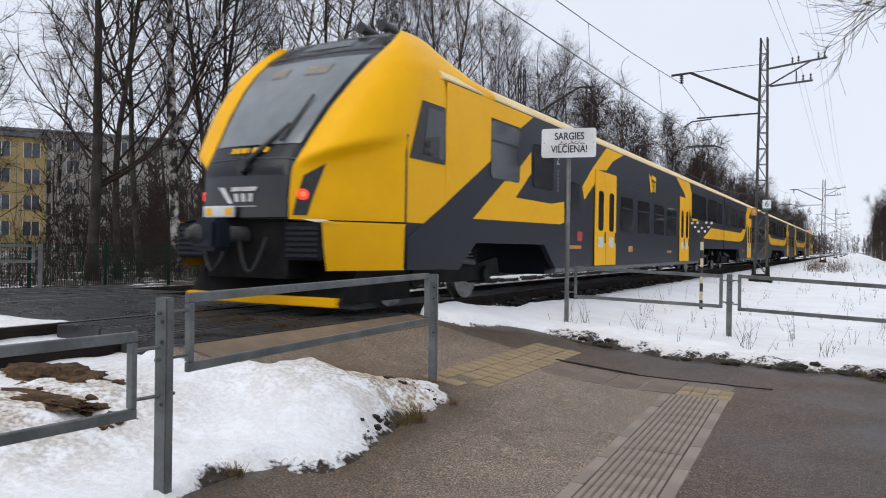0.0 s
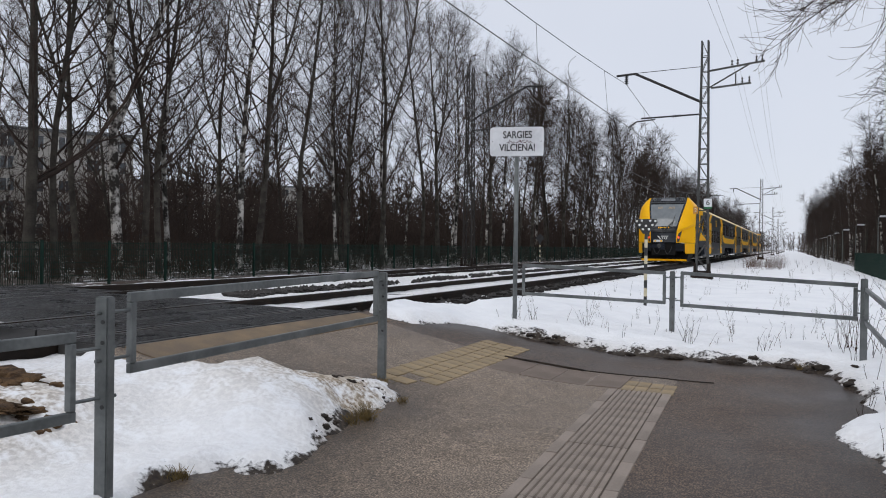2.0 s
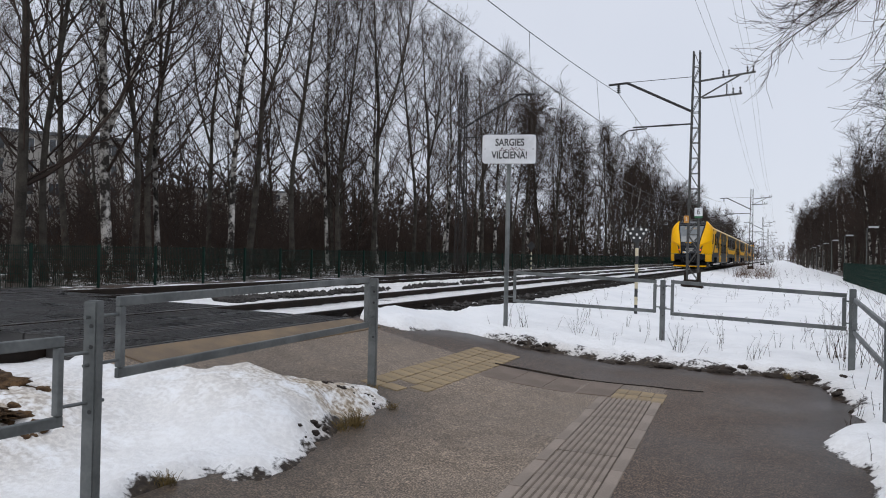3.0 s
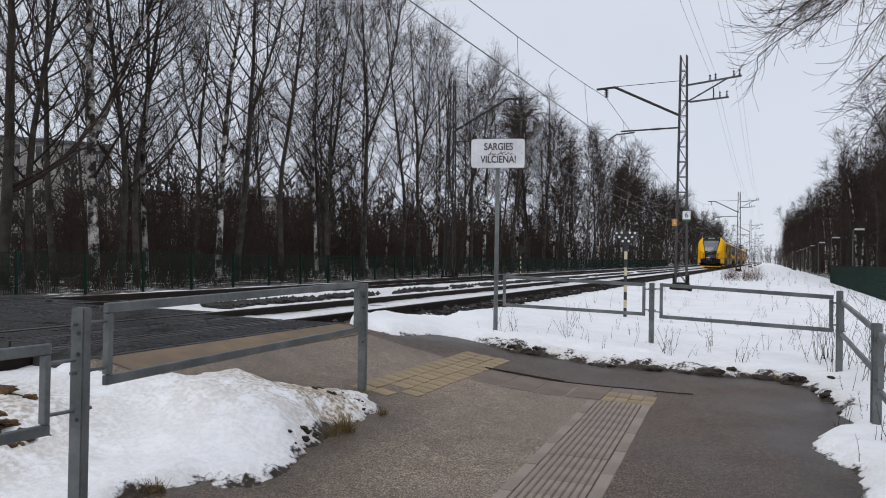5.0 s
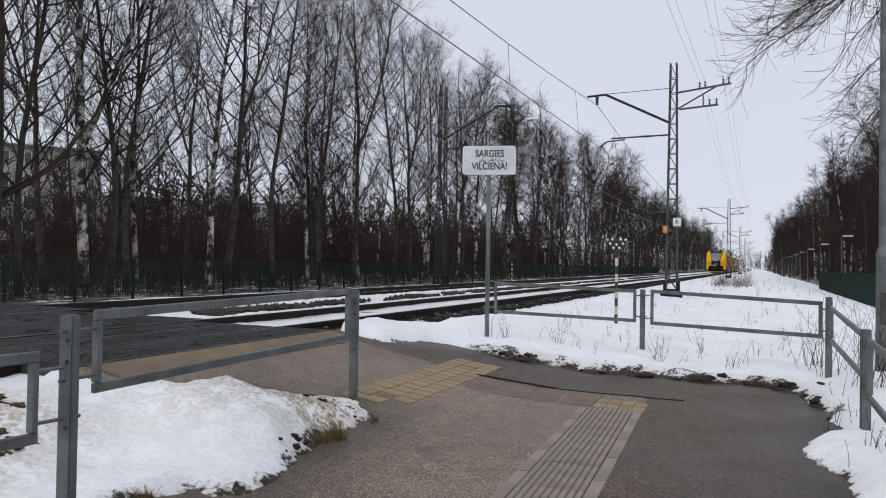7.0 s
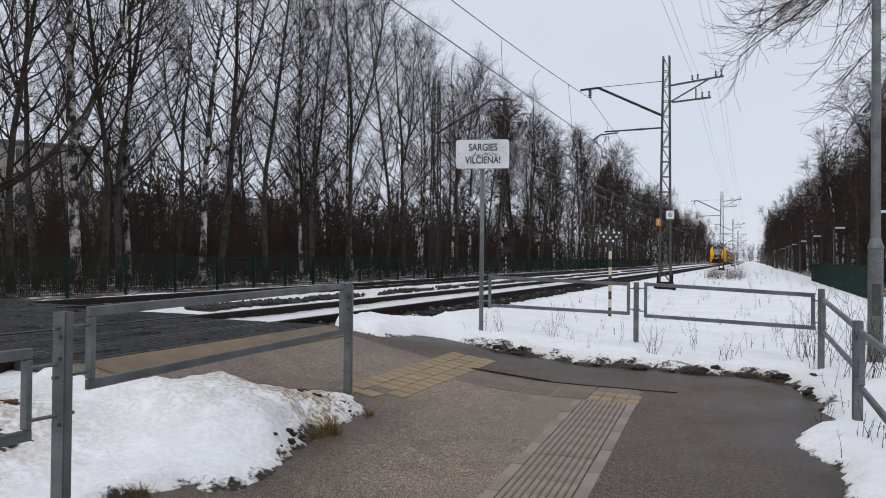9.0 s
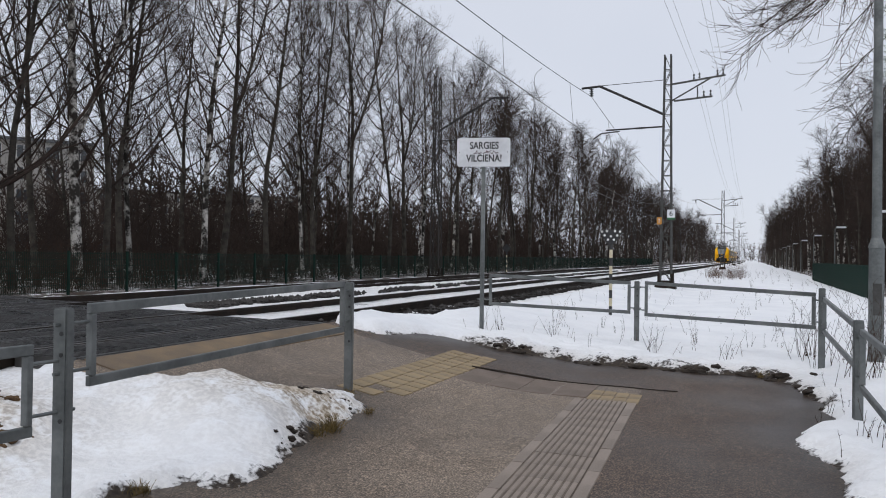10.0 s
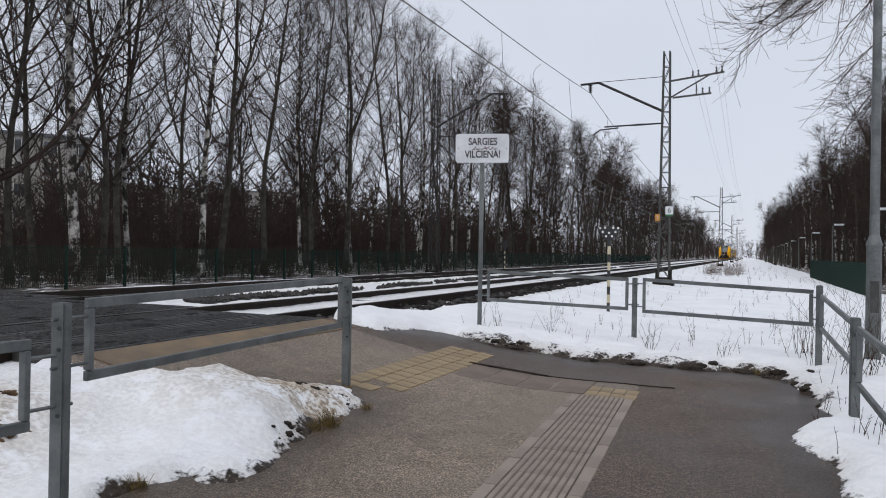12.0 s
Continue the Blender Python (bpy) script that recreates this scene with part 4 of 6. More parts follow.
# ---- housing behind the woods ----
def block(x, y, turn, length, storeys, wall_mat, label, bays):
    b = thing("apartment_building", label, "apartment building", at=pose(x, y, 0.0, 0, 0, turn))
    H = storeys * 2.8 + 1.2
    part("wall", box(-length / 2, length / 2, 0, 12, -0.5, H), wall_mat, b)
    part("roof", box(-length / 2 - 0.3, length / 2 + 0.3, -0.3, 12.3, H, H + 0.4), ROOF_GREY, b, "flat grey roof")
    pane = bm_mesh("window", box(-0.75, 0.75, -0.08, 0.02, 0, 1.5), PANE)
    frame_me = bm_mesh("window_frame", add_box(add_box(box(-0.82, -0.75, -0.10, 0.02, -0.06, 1.56), 0.75, 0.82, -0.10, 0.02, -0.06, 1.56), -0.04, 0.04, -0.10, 0.02, 0, 1.5), WHITE)
    seam = bm_mesh("panel_joint", box(-0.03, 0.03, -0.012, 0.01, 0, H), ROOF_GREY)
    for i in range(bays):
        cx = -length / 2 + (i + 0.5) * length / bays
        o = part("panel_joint", seam, None, b)
        o.location = (cx + length / bays / 2, 0, 0)
        for s in range(storeys):
            w = part("window", pane, None, b)
            w.location = (cx, 0, 1.9 + s * 2.8)
            fr = part("window_frame", frame_me, None, w)


block(-88, 62, 55, 26, 5, FACADE, "grey prefabricated five-storey apartment block behind the trees", 8)
block(-125, 140, 45, 60, 5, FACADE, "long grey prefabricated apartment block far behind the trees", 18)
block(-80, 43, 60, 14, 4, FACADE_Y, "low ochre-plastered apartment building behind the trees", 5)

# ---- the train: y = 0 at the corner behind its cab, z = 0 on the rails, x across ----
ZS = [0.56, 0.85, 1.155, 1.17, 1.45, 1.8, 2.2, 2.6, 3.0, 3.3, 3.6, 3.84]
YF = [-1.18, -1.24, -1.28, -1.30, -1.30, -1.27, -1.00, -0.72, -0.38, -0.08, 0.28, 0.66]
WF = [1.18, 1.18, 1.18, 0.70, 0.70, 0.72, 0.78, 0.86, 0.95, 1.01, 1.05, 1.04]
WS = [1.58, 1.59, 1.60, 1.60, 1.60, 1.60, 1.60, 1.60, 1.595, 1.55, 1.36, 1.12]
YS = [0.0, 0.0, 0.0, 0.0, 0.0, 0.0, 0.0, 0.10, 0.34, 0.58, 0.80, 1.0]


def cab_shell(u, z, off=0.0):
    """A point of the cab's skin. u: 0 centre line, 1 edge of the dark face, 2 corner of the side, 3 a metre along the side."""
    f = [float(np.interp(z, ZS, a)) for a in (YF, WF, WS, YS)]
    yf, wf, ws, ys = f
    if u > 1 and z > 1.75:  # a slanting crease runs from the lamp up to the side corner
        yf = float(np.interp(max(1.75, z - 0.42 * min(1.0, u - 1)), ZS, YF))
    if u <= 1:
        p = (wf * u, yf + 0.10 * u * u, z)
    elif u <= 2:
        a = (u - 1) * math.pi / 2
        k = 0.25 + 0.70 * smooth01((1.88 + 0.42 * (u - 1) - z) / 0.10)
        lx = wf + (ws - wf) * ((1 - k) * math.sin(a) + k * (u - 1))
        ly = yf + 0.10 + (ys - yf - 0.10) * ((1 - k) * (1 - math.cos(a)) + k * (u - 1))
        p = (lx, ly, z)
    else:
        p = (ws, ys + (1.06 - ys) * (u - 2), z)
    if off:
        a, b = Vector(cab_shell(max(0, u - 0.02), z)), Vector(cab_shell(min(3, u + 0.02), z))
        c, d = Vector(cab_shell(u, max(0.56, z - 0.03))), Vector(cab_shell(u, min(3.84, z + 0.03)))
        n = (b - a).cross(d - c)
        n.normalize()
        if n.y > 0 and u < 1.9:
            n = -n
        if u >= 1.9 and n.x < 0:
            n = -n
        p = tuple(Vector(p) + n * off)
    return p


def patch(pts_fn, nu, nz, side=1):
    """A grid of quads; pts_fn(i, j) gives points for i in 0..nu, j in 0..nz; side -1 mirrors it."""
    bm = bmesh.new()
    g = [[bm.verts.new((pts_fn(i / nu, j / nz)[0] * side, *pts_fn(i / nu, j / nz)[1:])) for i in range(nu + 1)] for j in range(nz + 1)]
    for j in range(nz):
        for i in range(nu):
            bm.faces.new((g[j][i], g[j][i + 1], g[j + 1][i + 1], g[j + 1][i]))
    return bm


def shell_patch(corners, off, side=1, nu=6, nz=6):
    """corners in (u, z): low inner, low outer, high outer, high inner."""
    (a, b, c, d) = [Vector((*q, 0)) for q in corners]
    def f(s, t):
        q = (a * (1 - s) + b * s) * (1 - t) + (d * (1 - s) + c * s) * t
        return cab_shell(q.x, q.y, off)
    bm = patch(f, nu, nz, side)
    return bm


def thicken(bm, t):
    r = bmesh.ops.solidify(bm, geom=bm.faces[:], thickness=t)
    return bm


def side_plate(pts, x, t, s):
    """A flat plate on the side wall: pts (y, z)."""
    return extrude_poly(pts, s * x, s * (x + t), "x")


def side_window(body, pts, s):
    w = part("window", side_plate(pts, 1.606, 0.006, s), GLASS, body, "dark tinted window")
    return w


def side_door(body, y0, y1, s):
    m = (y0 + y1) / 2
    for a, b in ((y0, m - 0.012), (m + 0.012, y1)):
        d = part("door_leaf", side_plate(rrect(a, b, 0.50, 2.60, 0.03, 2), 1.612, 0.02, s), YELLOW, body, "yellow sliding door leaf")
        g = (b - a) * 0.28
        part("door_glass", side_plate(rrect(a + g, b - g * 0.9, 1.27, 2.16, 0.10), 1.633, 0.004, s), GLASS, d)
        part("sticker", side_plate(rrect(a + g, b - g, 0.90, 1.14, 0.02, 1), 1.633, 0.003, s), WHITE, d, "white sticker")
        part("handle", side_plate(rrect(b - 0.09, b - 0.06, 1.0, 1.25, 0.01, 1), 1.633, 0.02, s), BLACK, d)


def bogie(train, y):
    b = part("bogie", box(-1.15, 1.15, y - 1.75, y + 1.75, 0.42, 0.62, 0.04), UNDER, train, "black bogie frame")
    for s in (-1, 1):
        part("side_frame", extrude_poly([(y - 1.8, 0.40), (y - 1.0, 0.32), (y + 1.0, 0.32), (y + 1.8, 0.40), (y + 1.7, 0.70), (y + 0.5, 0.55), (y - 0.5, 0.55), (y - 1.7, 0.70)], s * 1.02, s * 1.16, "x"), UNDER, b)
        for dy in (-1.15, 1.15):
            bm = rod((s * 0.70, y + dy, 0.42), (s * 0.83, y + dy, 0.42), 0.415, n=24)
            add_rod(bm, (s * 0.68, y + dy, 0.42), (s * 0.71, y + dy, 0.42), 0.445, n=24)
            part("wheel", bm, WHEEL, b, "steel wheel with a worn bright tread")
            part("axle_box", rod((s * 0.9, y + dy, 0.42), (s * 1.24, y + dy, 0.42), 0.16, 0.13, 12), UNDER, b)
            bm = bmesh.new()
            for q in range(5):
                add_rod(bm, (s * 1.1, y + dy - 0.35, 0.55 + q * 0.06), (s * 1.1, y + dy - 0.35, 0.585 + q * 0.06), 0.1, n=10)
            part("spring", bm, UNDER, b)
        part("damper", rod((s * 1.25, y - 0.7, 0.75), (s * 1.25, y + 0.6, 0.62), 0.05, n=8), GALV_DARK, b)
        part("sand_pipe", rod((s * 0.9, y - 1.8, 0.7), (s * 0.78, y - 1.75, 0.12), 0.03, n=6), UNDER, b)


def band_curve(y0, y1, n=8):
    """The yellow stripe from the roof edge at y0 curving down to the waist band at y1."""
    k = 1 if y1 > y0 else -1
    L = abs(y1 - y0)
    up = [(0, 3.17), (0.25, 2.75), (0.44, 2.2), (0.56, 1.75), (0.70, 1.45), (0.86, 1.33), (1.0, 1.31)]
    dn = [(1.0, 1.75), (0.88, 1.75), (0.76, 1.86), (0.66, 2.1), (0.55, 2.6), (0.40, 3.17)]
    return [(y0 + k * L * a, z) for a, z in up + dn]


def car(train, y0, first=False, last=False):
    y1 = y0 + 26.05
    ys = y0 + 1.05 if first else y0
    ye = y1 - (1.05 if last else 0)
    bm = extrude_poly([(-1.5, 0.95), (1.5, 0.95), (1.5, 3.15), (-1.5, 3.15)], ys + 0.02, ye - 0.02)
    add_box(bm, -1.38, 1.38, y0 + 5.4, y1 - 5.4, 0.36, 0.96)
    body = part("car_body", bm, SLATE, train, "slate-grey carriage body with yellow livery")
    lo = [(ys, 0.55), (y0 + 1.45, 0.53), (y0 + 2.0, 0.93), (y0 + 4.8, 0.93), (y0 + 5.4, 0.48)] if first else [(ys, 0.93), (y0 + 4.6, 0.93), (y0 + 5.2, 0.48)]
    hi = [(y1 - 5.2, 0.48), (y1 - 4.6, 0.93), (ye, 0.93)]
    for s in (-1, 1):
        part("side_wall", extrude_poly(lo + hi + [(ye, 3.19), (ys, 3.19)], s * 1.49, s * 1.6, "x"), SLATE, body)
        part("roof_edge", extrude_poly([(s * 1.60, 3.19), (s * 1.615, 3.21), (s * 1.55, 3.30), (s * 1.30, 3.46), (s * 1.02, 3.55), (s * 1.02, 3.19)], ys if not first else y0 + 0.9, ye), ROOF_CREAM, body, "pale sloping roof edge")
    part("roof", extrude_poly([(-1.02, 3.3), (1.02, 3.3), (1.02, 3.56), (0.7, 3.62), (-0.7, 3.62), (-1.02, 3.56)], ys, ye), ROOF_GREY, body, "grey roof")
    rr = random.Random(int(y0) + 3)
    q = ys + (2.5 if first else 1.2)
    while q < ye - 4:
        L = rr.uniform(1.6, 3.4)
        hgt = rr.uniform(0.10, 0.30)
        part("roof_unit", box(-0.72, 0.72, q, q + L, 3.55, 3.60 + hgt * 0.6, 0.04), ROOF_GREY, body, "grey roof equipment box")
        q += L + rr.uniform(0.4, 1.5)
    for s in (-1, 1):
        for a, b in ((y0 + 7.75, y0 + 9.35), (y1 - 9.35, y1 - 7.85)):
            side_door(body, a, b, s)
        for a, b in ((9.85, 10.95), (11.5, 12.7), (13.3, 14.5), (14.9, 16.2)):
            w = side_window(body, rrect(y0 + a, y0 + b, 1.30, 2.15), s)
            part("transom", side_plate([(y0 + a + 0.04, 1.86), (y0 + b - 0.04, 1.86), (y0 + b - 0.04, 1.89), (y0 + a + 0.04, 1.89)], 1.612, 0.004, s), SLATE, w)
        part("sill_line", side_plate([(y0 + 9.5, 2.40), (y1 - 9.5, 2.40), (y1 - 9.5, 2.43), (y0 + 9.5, 2.43)], 1.602, 0.004, s), BLACK, body)
        highs = [(y1 - 7.3, y1 - 4.5), (y1 - 4.0, y1 - 1.9), (y1 - 1.6, y1 - 0.6)]
        if not first:
            highs += [(y0 + 0.6, y0 + 1.6), (y0 + 1.9, y0 + 4.0), (y0 + 4.5, y0 + 7.1)]
        for a, b in highs:
            side_window(body, rrect(a, b, 1.98, 2.86), s)
        part("yellow_stripe", side_plate(band_curve(y1 - 9.9, y1 - 4.6), 1.602, 0.004, s), YELLOW, body)
        part("yellow_band", side_plate([(y1 - 4.6, 1.31), (ye, 1.31), (ye, 1.75), (y1 - 4.6, 1.75)], 1.602, 0.004, s), YELLOW, body)
        if not first:
            part("yellow_stripe", side_plate(band_curve(y0 + 9.9, y0 + 4.6), 1.602, 0.004, s), YELLOW, body)
            part("yellow_band", side_plate([(ys, 1.31), (y0 + 4.6, 1.31), (y0 + 4.6, 1.75), (ys, 1.75)], 1.602, 0.004, s), YELLOW, body)
        part("sill_plate", side_plate([(y0 + 5.5, 0.40), (y1 - 5.5, 0.40), (y1 - 5.5, 0.475), (y0 + 5.5, 0.475)], 1.5, 0.06, s), ROOF_GREY, body, "grey lower sill")
        bm = bmesh.new()
        for a, b, z0, z1 in ((10.6, 11.0, 0.8, 0.95), (15.0, 15.6, 0.78, 0.84), (6.0, 6.9, 0.86, 0.93)):
            add_box(bm, s * 1.601, s * 1.605, y0 + a, y0 + b, z0, z1)
        part("small_markings", bm, ORANGE_PLATE, body, "small ochre unreadable markings")
    for q in (y0 + (2.0 if first else 3.0), y1 - 3.0):
        bogie(train, q)
    if not last:
        part("gangway", box(-1.2, 1.2, y1 - 0.05, y1 + 0.2, 0.9, 3.2, 0.03), UNDER, train, "black bellows between carriages")
    return body


def arrow_mark(body, s, cy, cz, h, x):
    """A plain winged mark in place of the operator's emblem."""
    bm = side_plate([(cy - 0.75 * h, cz + 0.5 * h), (cy - 0.25 * h, cz + 0.35 * h), (cy - 0.1 * h, cz - 0.5 * h), (cy - 0.35 * h, cz - 0.5 * h)], x, 0.004, s)
    part("emblem", bm, YELLOW, body)
    part("emblem", side_plate([(cy - 0.15 * h, cz + 0.5 * h), (cy + 0.9 * h, cz + 0.42 * h), (cy + 0.8 * h, cz + 0.2 * h), (cy - 0.1 * h, cz + 0.28 * h)], x, 0.004, s), YELLOW, body)
    for k in range(3):
        a = cy + 0.02 * h + k * 0.3 * h
        part("emblem", side_plate([(a, cz + 0.12 * h), (a + 0.18 * h, cz + 0.12 * h), (a + 0.16 * h, cz - 0.42 * h), (a - 0.02 * h, cz - 0.42 * h)], x, 0.004, s), YELLOW, body)


def cab(train, flip=False):
    """The nose. The dark face holds the windscreen; the yellow cheeks sweep up into the roof."""
    root = train
    face = part("cab_face", thicken(shell_patch([(-0.0, 1.17), (1.0, 1.17), (1.0, 3.84), (0.0, 3.84)], 0.0, 1, 6, 22), 0.03), FACE_BLACK, root, "dark cab face", True)
    f2 = part("cab_face", thicken(shell_patch([(0.0, 1.17), (1.0, 1.17), (1.0, 3.84), (0.0, 3.84)], 0.0, -1, 6, 22), 0.03), FACE_BLACK, root, "dark cab face", True)
    for s in (1, -1):
        cheek = part("cab_cheek", shell_patch([(1.0, 1.17), (2.0, 1.17), (2.0, 3.84), (1.0, 3.84)], 0.0, s, 18, 44), YELLOW, root, "yellow cab cheek sweeping up to the roof", True)
        part("cab_side", shell_patch([(2.0, 1.17), (3.0, 1.17), (3.0, 3.84), (2.0, 3.84)], 0.0, s, 8, 26), YELLOW, root, "yellow flat cab side", True)
        skirt = part("cab_skirt", shell_patch([(1.0, 0.56), (2.0, 0.56), (2.0, 1.145), (1.0, 1.145)], 0.0, s, 10, 6), YELLOW, root, "yellow lower skirt", True)
        part("side_skirt", shell_patch([(2.0, 0.56), (3.0, 0.56), (3.0, 1.17), (2.0, 1.17)], 0.0, s, 4, 4), SLATE, root)
        # the roof's shoulder, falling from the cab to the carriage
        edge = [(1.60, 3.17), (1.62, 3.22), (1.555, 3.31), (1.305, 3.47), (1.02, 3.57)]
        def shoulder(i, j):
            e = j * 3.999
            n = int(e)
            lo = [edge[n][d] + (edge[n + 1][d] - edge[n][d]) * (e - n) for d in (0, 1)]
            z = 3.17 + (3.84 - 3.17) * j
            x = float(np.interp(z, ZS, WS))
            f = smooth01(i)
            return (x + (lo[0] + 0.006 - x) * f, 1.05 + 1.5 * i, z + (lo[1] + 0.004 - z) * f)
        part("roof_shoulder", patch(shoulder, 10, 12, s), YELLOW, root, "yellow shoulder behind the cab roof", True)
        part("seam", shell_patch([(1.0, 1.145), (3.0, 1.145), (3.0, 1.17), (1.0, 1.17)], -0.012, s, 16, 1), BLACK, root)
        part("corner_seam", shell_patch([(1.985, 0.58), (2.005, 0.58), (2.005, 2.3), (1.985, 2.3)], 0.003, s, 1, 8), SLATE, cheek)
        # slate wedge of the livery at the foot of the side
        part("slate_wedge", side_plate([(0.02, 0.56), (1.10, 0.55), (1.10, 1.50), (0.02, 0.97)], 1.602, 0.004, s), SLATE, cheek)
        win = part("side_window", side_plate([(0.05, 2.0), (0.99, 2.0), (0.98, 2.79), (0.36, 2.79)], 1.602, 0.01, s), BLACK, cheek, "black framed cab side window")
        part("pane", side_plate([(0.38, 2.08), (0.94, 2.06), (0.93, 2.72), (0.50, 2.72)], 1.612, 0.004, s), GLASS, win)
        lampbox = part("tail_lamp", shell_patch([(1.03, 1.22), (1.15, 1.22), (1.28, 1.86), (1.10, 1.70)], 0.006, s, 5, 5), BLACK, cheek, "black lamp housing with a round red tail light")
        c = Vector(cab_shell(1.11, 1.47, 0.012))
        n = (Vector(cab_shell(1.11, 1.47, 0.05)) - Vector(cab_shell(1.11, 1.47, 0.0))).normalized()
        c.x *= s
        n.x *= s
        part("red_light", rod(c, c + n * 0.02, 0.07, 0.06, 16), RED_LED, lampbox, "glowing red light")
        part("light_core", rod(c + n * 0.02, c + n * 0.026, 0.035, 0.03, 12), ORANGE_LED, lampbox)
        part("white_strip", shell_patch([(1.0, 1.12), (1.22, 1.12), (1.22, 1.165), (1.0, 1.165)], 0.01, s, 3, 1), WHITE, skirt, "white lamp strip")
        g = part("bumper_grille", box(min(s * 0.66, s * 1.18), max(s * 0.66, s * 1.18), -1.22, -0.6, 0.68, 1.13, 0.02), UNDER, root, "dark ribbed bumper grille")
        for k in range(6):
            part("rib", box(min(s * 0.68, s * 1.16), max(s * 0.68, s * 1.16), -1.235, -1.22, 0.72 + k * 0.065, 0.755 + k * 0.065), SLATE, g)
        # grey top cowl vents
        for k in range(4):
            u0 = 0.66 + 0.085 * k
            part("cowl_vent", shell_patch([(u0, 3.63), (u0 + 0.04, 3.63), (u0 + 0.04, 3.80), (u0, 3.80)], 0.012, s, 1, 2), BLACK, face)
    for s in (1, -1):
        # the sky's reflection is painted in: the pane's base colour is pale grey
        part("windscreen", shell_patch([(0.0, 2.10), (0.90, 2.10), (0.90, 3.42), (0.0, 3.42)], 0.008, s, 6, 10), WINDSHIELD, face, "large windscreen with the grey of a reflected sky in its colour", True)
        part("face_seam", shell_patch([(0.0, 1.915), (0.98, 1.895), (0.98, 1.91), (0.0, 1.93)], 0.006, s, 6, 1), BLACK, face)
        part("face_seam", shell_patch([(0.0, 3.53), (1.0, 3.53), (1.0, 3.56), (0.0, 3.56)], 0.006, s, 6, 1), BLACK, face)
        part("nose_panel", shell_patch([(0.0, 1.19), (0.97, 1.19), (0.97, 1.70), (0.0, 1.70)], 0.006, s, 6, 6), GLASS, face, "black nose panel", True)
    part("cowl_panel", shell_patch([(0.0, 3.64), (0.40, 3.64), (0.36, 3.80), (0.0, 3.80)], 0.008, 1, 3, 2), ROOF_GREY, face)
    part("cowl_panel", shell_patch([(0.0, 3.64), (0.40, 3.64), (0.36, 3.80), (0.0, 3.80)], 0.008, -1, 3, 2), ROOF_GREY, face)
    # destination display: unreadable orange bars behind the glass
    for s, u0, u1 in ((-1, 0.22, 0.50), (1, 0.12, 0.48)):
        d = part("display", shell_patch([(u0, 3.12), (u1, 3.12), (u1, 3.30), (u0, 3.30)], 0.014, s, 2, 1), WINDSHIELD, face, "dim orange destination display")
        for k in range(5):
            a = u0 + (u1 - u0) * (k + 0.1) / 5
            part("display_bar", shell_patch([(a, 3.14), (a + (u1 - u0) * 0.13, 3.14), (a + (u1 - u0) * 0.13, 3.27), (a, 3.27)], 0.018, s, 1, 1), DIM_ORANGE, d)
    for k in range(7):
        a = -0.42 + 0.12 * k
        s = -1 if a < 0 else 1
        u0, u1 = sorted((abs(a), abs(a + 0.08)))
        part("number_bar", shell_patch([(u0, 1.99), (u1, 1.99), (u1, 2.06), (u0, 2.06)], 0.012, s, 1, 1), YELLOW, face)
    # emblem on the nose as plain white shapes
    for pts in (((-0.34, 1.56), (-0.24, 1.56), (-0.10, 1.36), (-0.17, 1.36)), ((-0.12, 1.56), (0.30, 1.56), (0.27, 1.51), (-0.13, 1.51)), ((-0.08, 1.48), (-0.01, 1.48), (0.0, 1.38), (-0.06, 1.38)),
                ((0.03, 1.48), (0.10, 1.48), (0.11, 1.38), (0.05, 1.38)), ((0.16, 1.48), (0.23, 1.48), (0.22, 1.38), (0.15, 1.38)), ((-0.30, 1.33), (0.28, 1.33), (0.28, 1.32), (-0.30, 1.32))):
        bm = bmesh.new()
        vs = [bm.verts.new((x, YF[4] - 0.012, z)) for x, z in pts]
        bm.faces.new(vs)
        bmesh.ops.solidify(bm, geom=bm.faces[:], thickness=0.006)
        part("emblem", bm, WHITE, face)
    # wiper
    a, b, c = Vector(cab_shell(0.05, 1.82, 0.03)), Vector(cab_shell(0.55, 2.35, 0.05)), Vector(cab_shell(0.62, 2.75, 0.05))
    bm = rod(a, b, 0.035, 0.02, 8)
    add_rod(bm, Vector(cab_shell(0.56, 2.12, 0.04)), c, 0.022, 0.016, 8)
    part("wiper", bm, BLACK, face, "black windscreen wiper")
    part("wiper_motor", rod(a + Vector((0, 0.03, 0)), a - Vector((0, 0.05, 0)), 0.09, n=12), BLACK, face)
    # roof cap behind the face
    top = [cab_shell(u, 3.84) for u in (1.0, 1.5, 2.0, 3.0)]
    ring = [(x, y) for x, y, z in top] + [(1.0, 1.4), (-1.0, 1.4)] + [(-x, y) for x, y, z in top[::-1]]
    part("roof_cap", extrude_poly(ring, 3.80, 3.842, "z"), YELLOW, root, "yellow front roof cap")
    part("roof_cowl", extrude_poly([(0.60, 3.60), (0.70, 3.86), (1.5, 3.86), (2.0, 3.58)], -0.85, 0.85, "x"), ROOF_GREY, root, "grey roof cowl")
    for x in (0.25, 0.62):
        bm = rod((x, 1.0, 3.86), (x, 1.0, 3.98), 0.05, n=10)
        add_rod(bm, (x, 0.82, 4.04), (x, 1.25, 4.04), 0.085, 0.05, 12)
        part("horn", bm, BLACK, root, "black roof horn")
    # coupler, hoses, plough
    part("coupler_pocket", box(-0.66, 0.66, -1.16, -0.4, 0.45, 1.2), UNDER, root)
    k = part("coupler", rod((0, -1.2, 0.98), (0, -1.62, 0.98), 0.10, n=14), GALV_DARK, root, "grey automatic coupler")
    part("coupler_head", box(-0.24, 0.16, -1.85, -1.55, 0.78, 1.16, 0.05), SLATE, k)
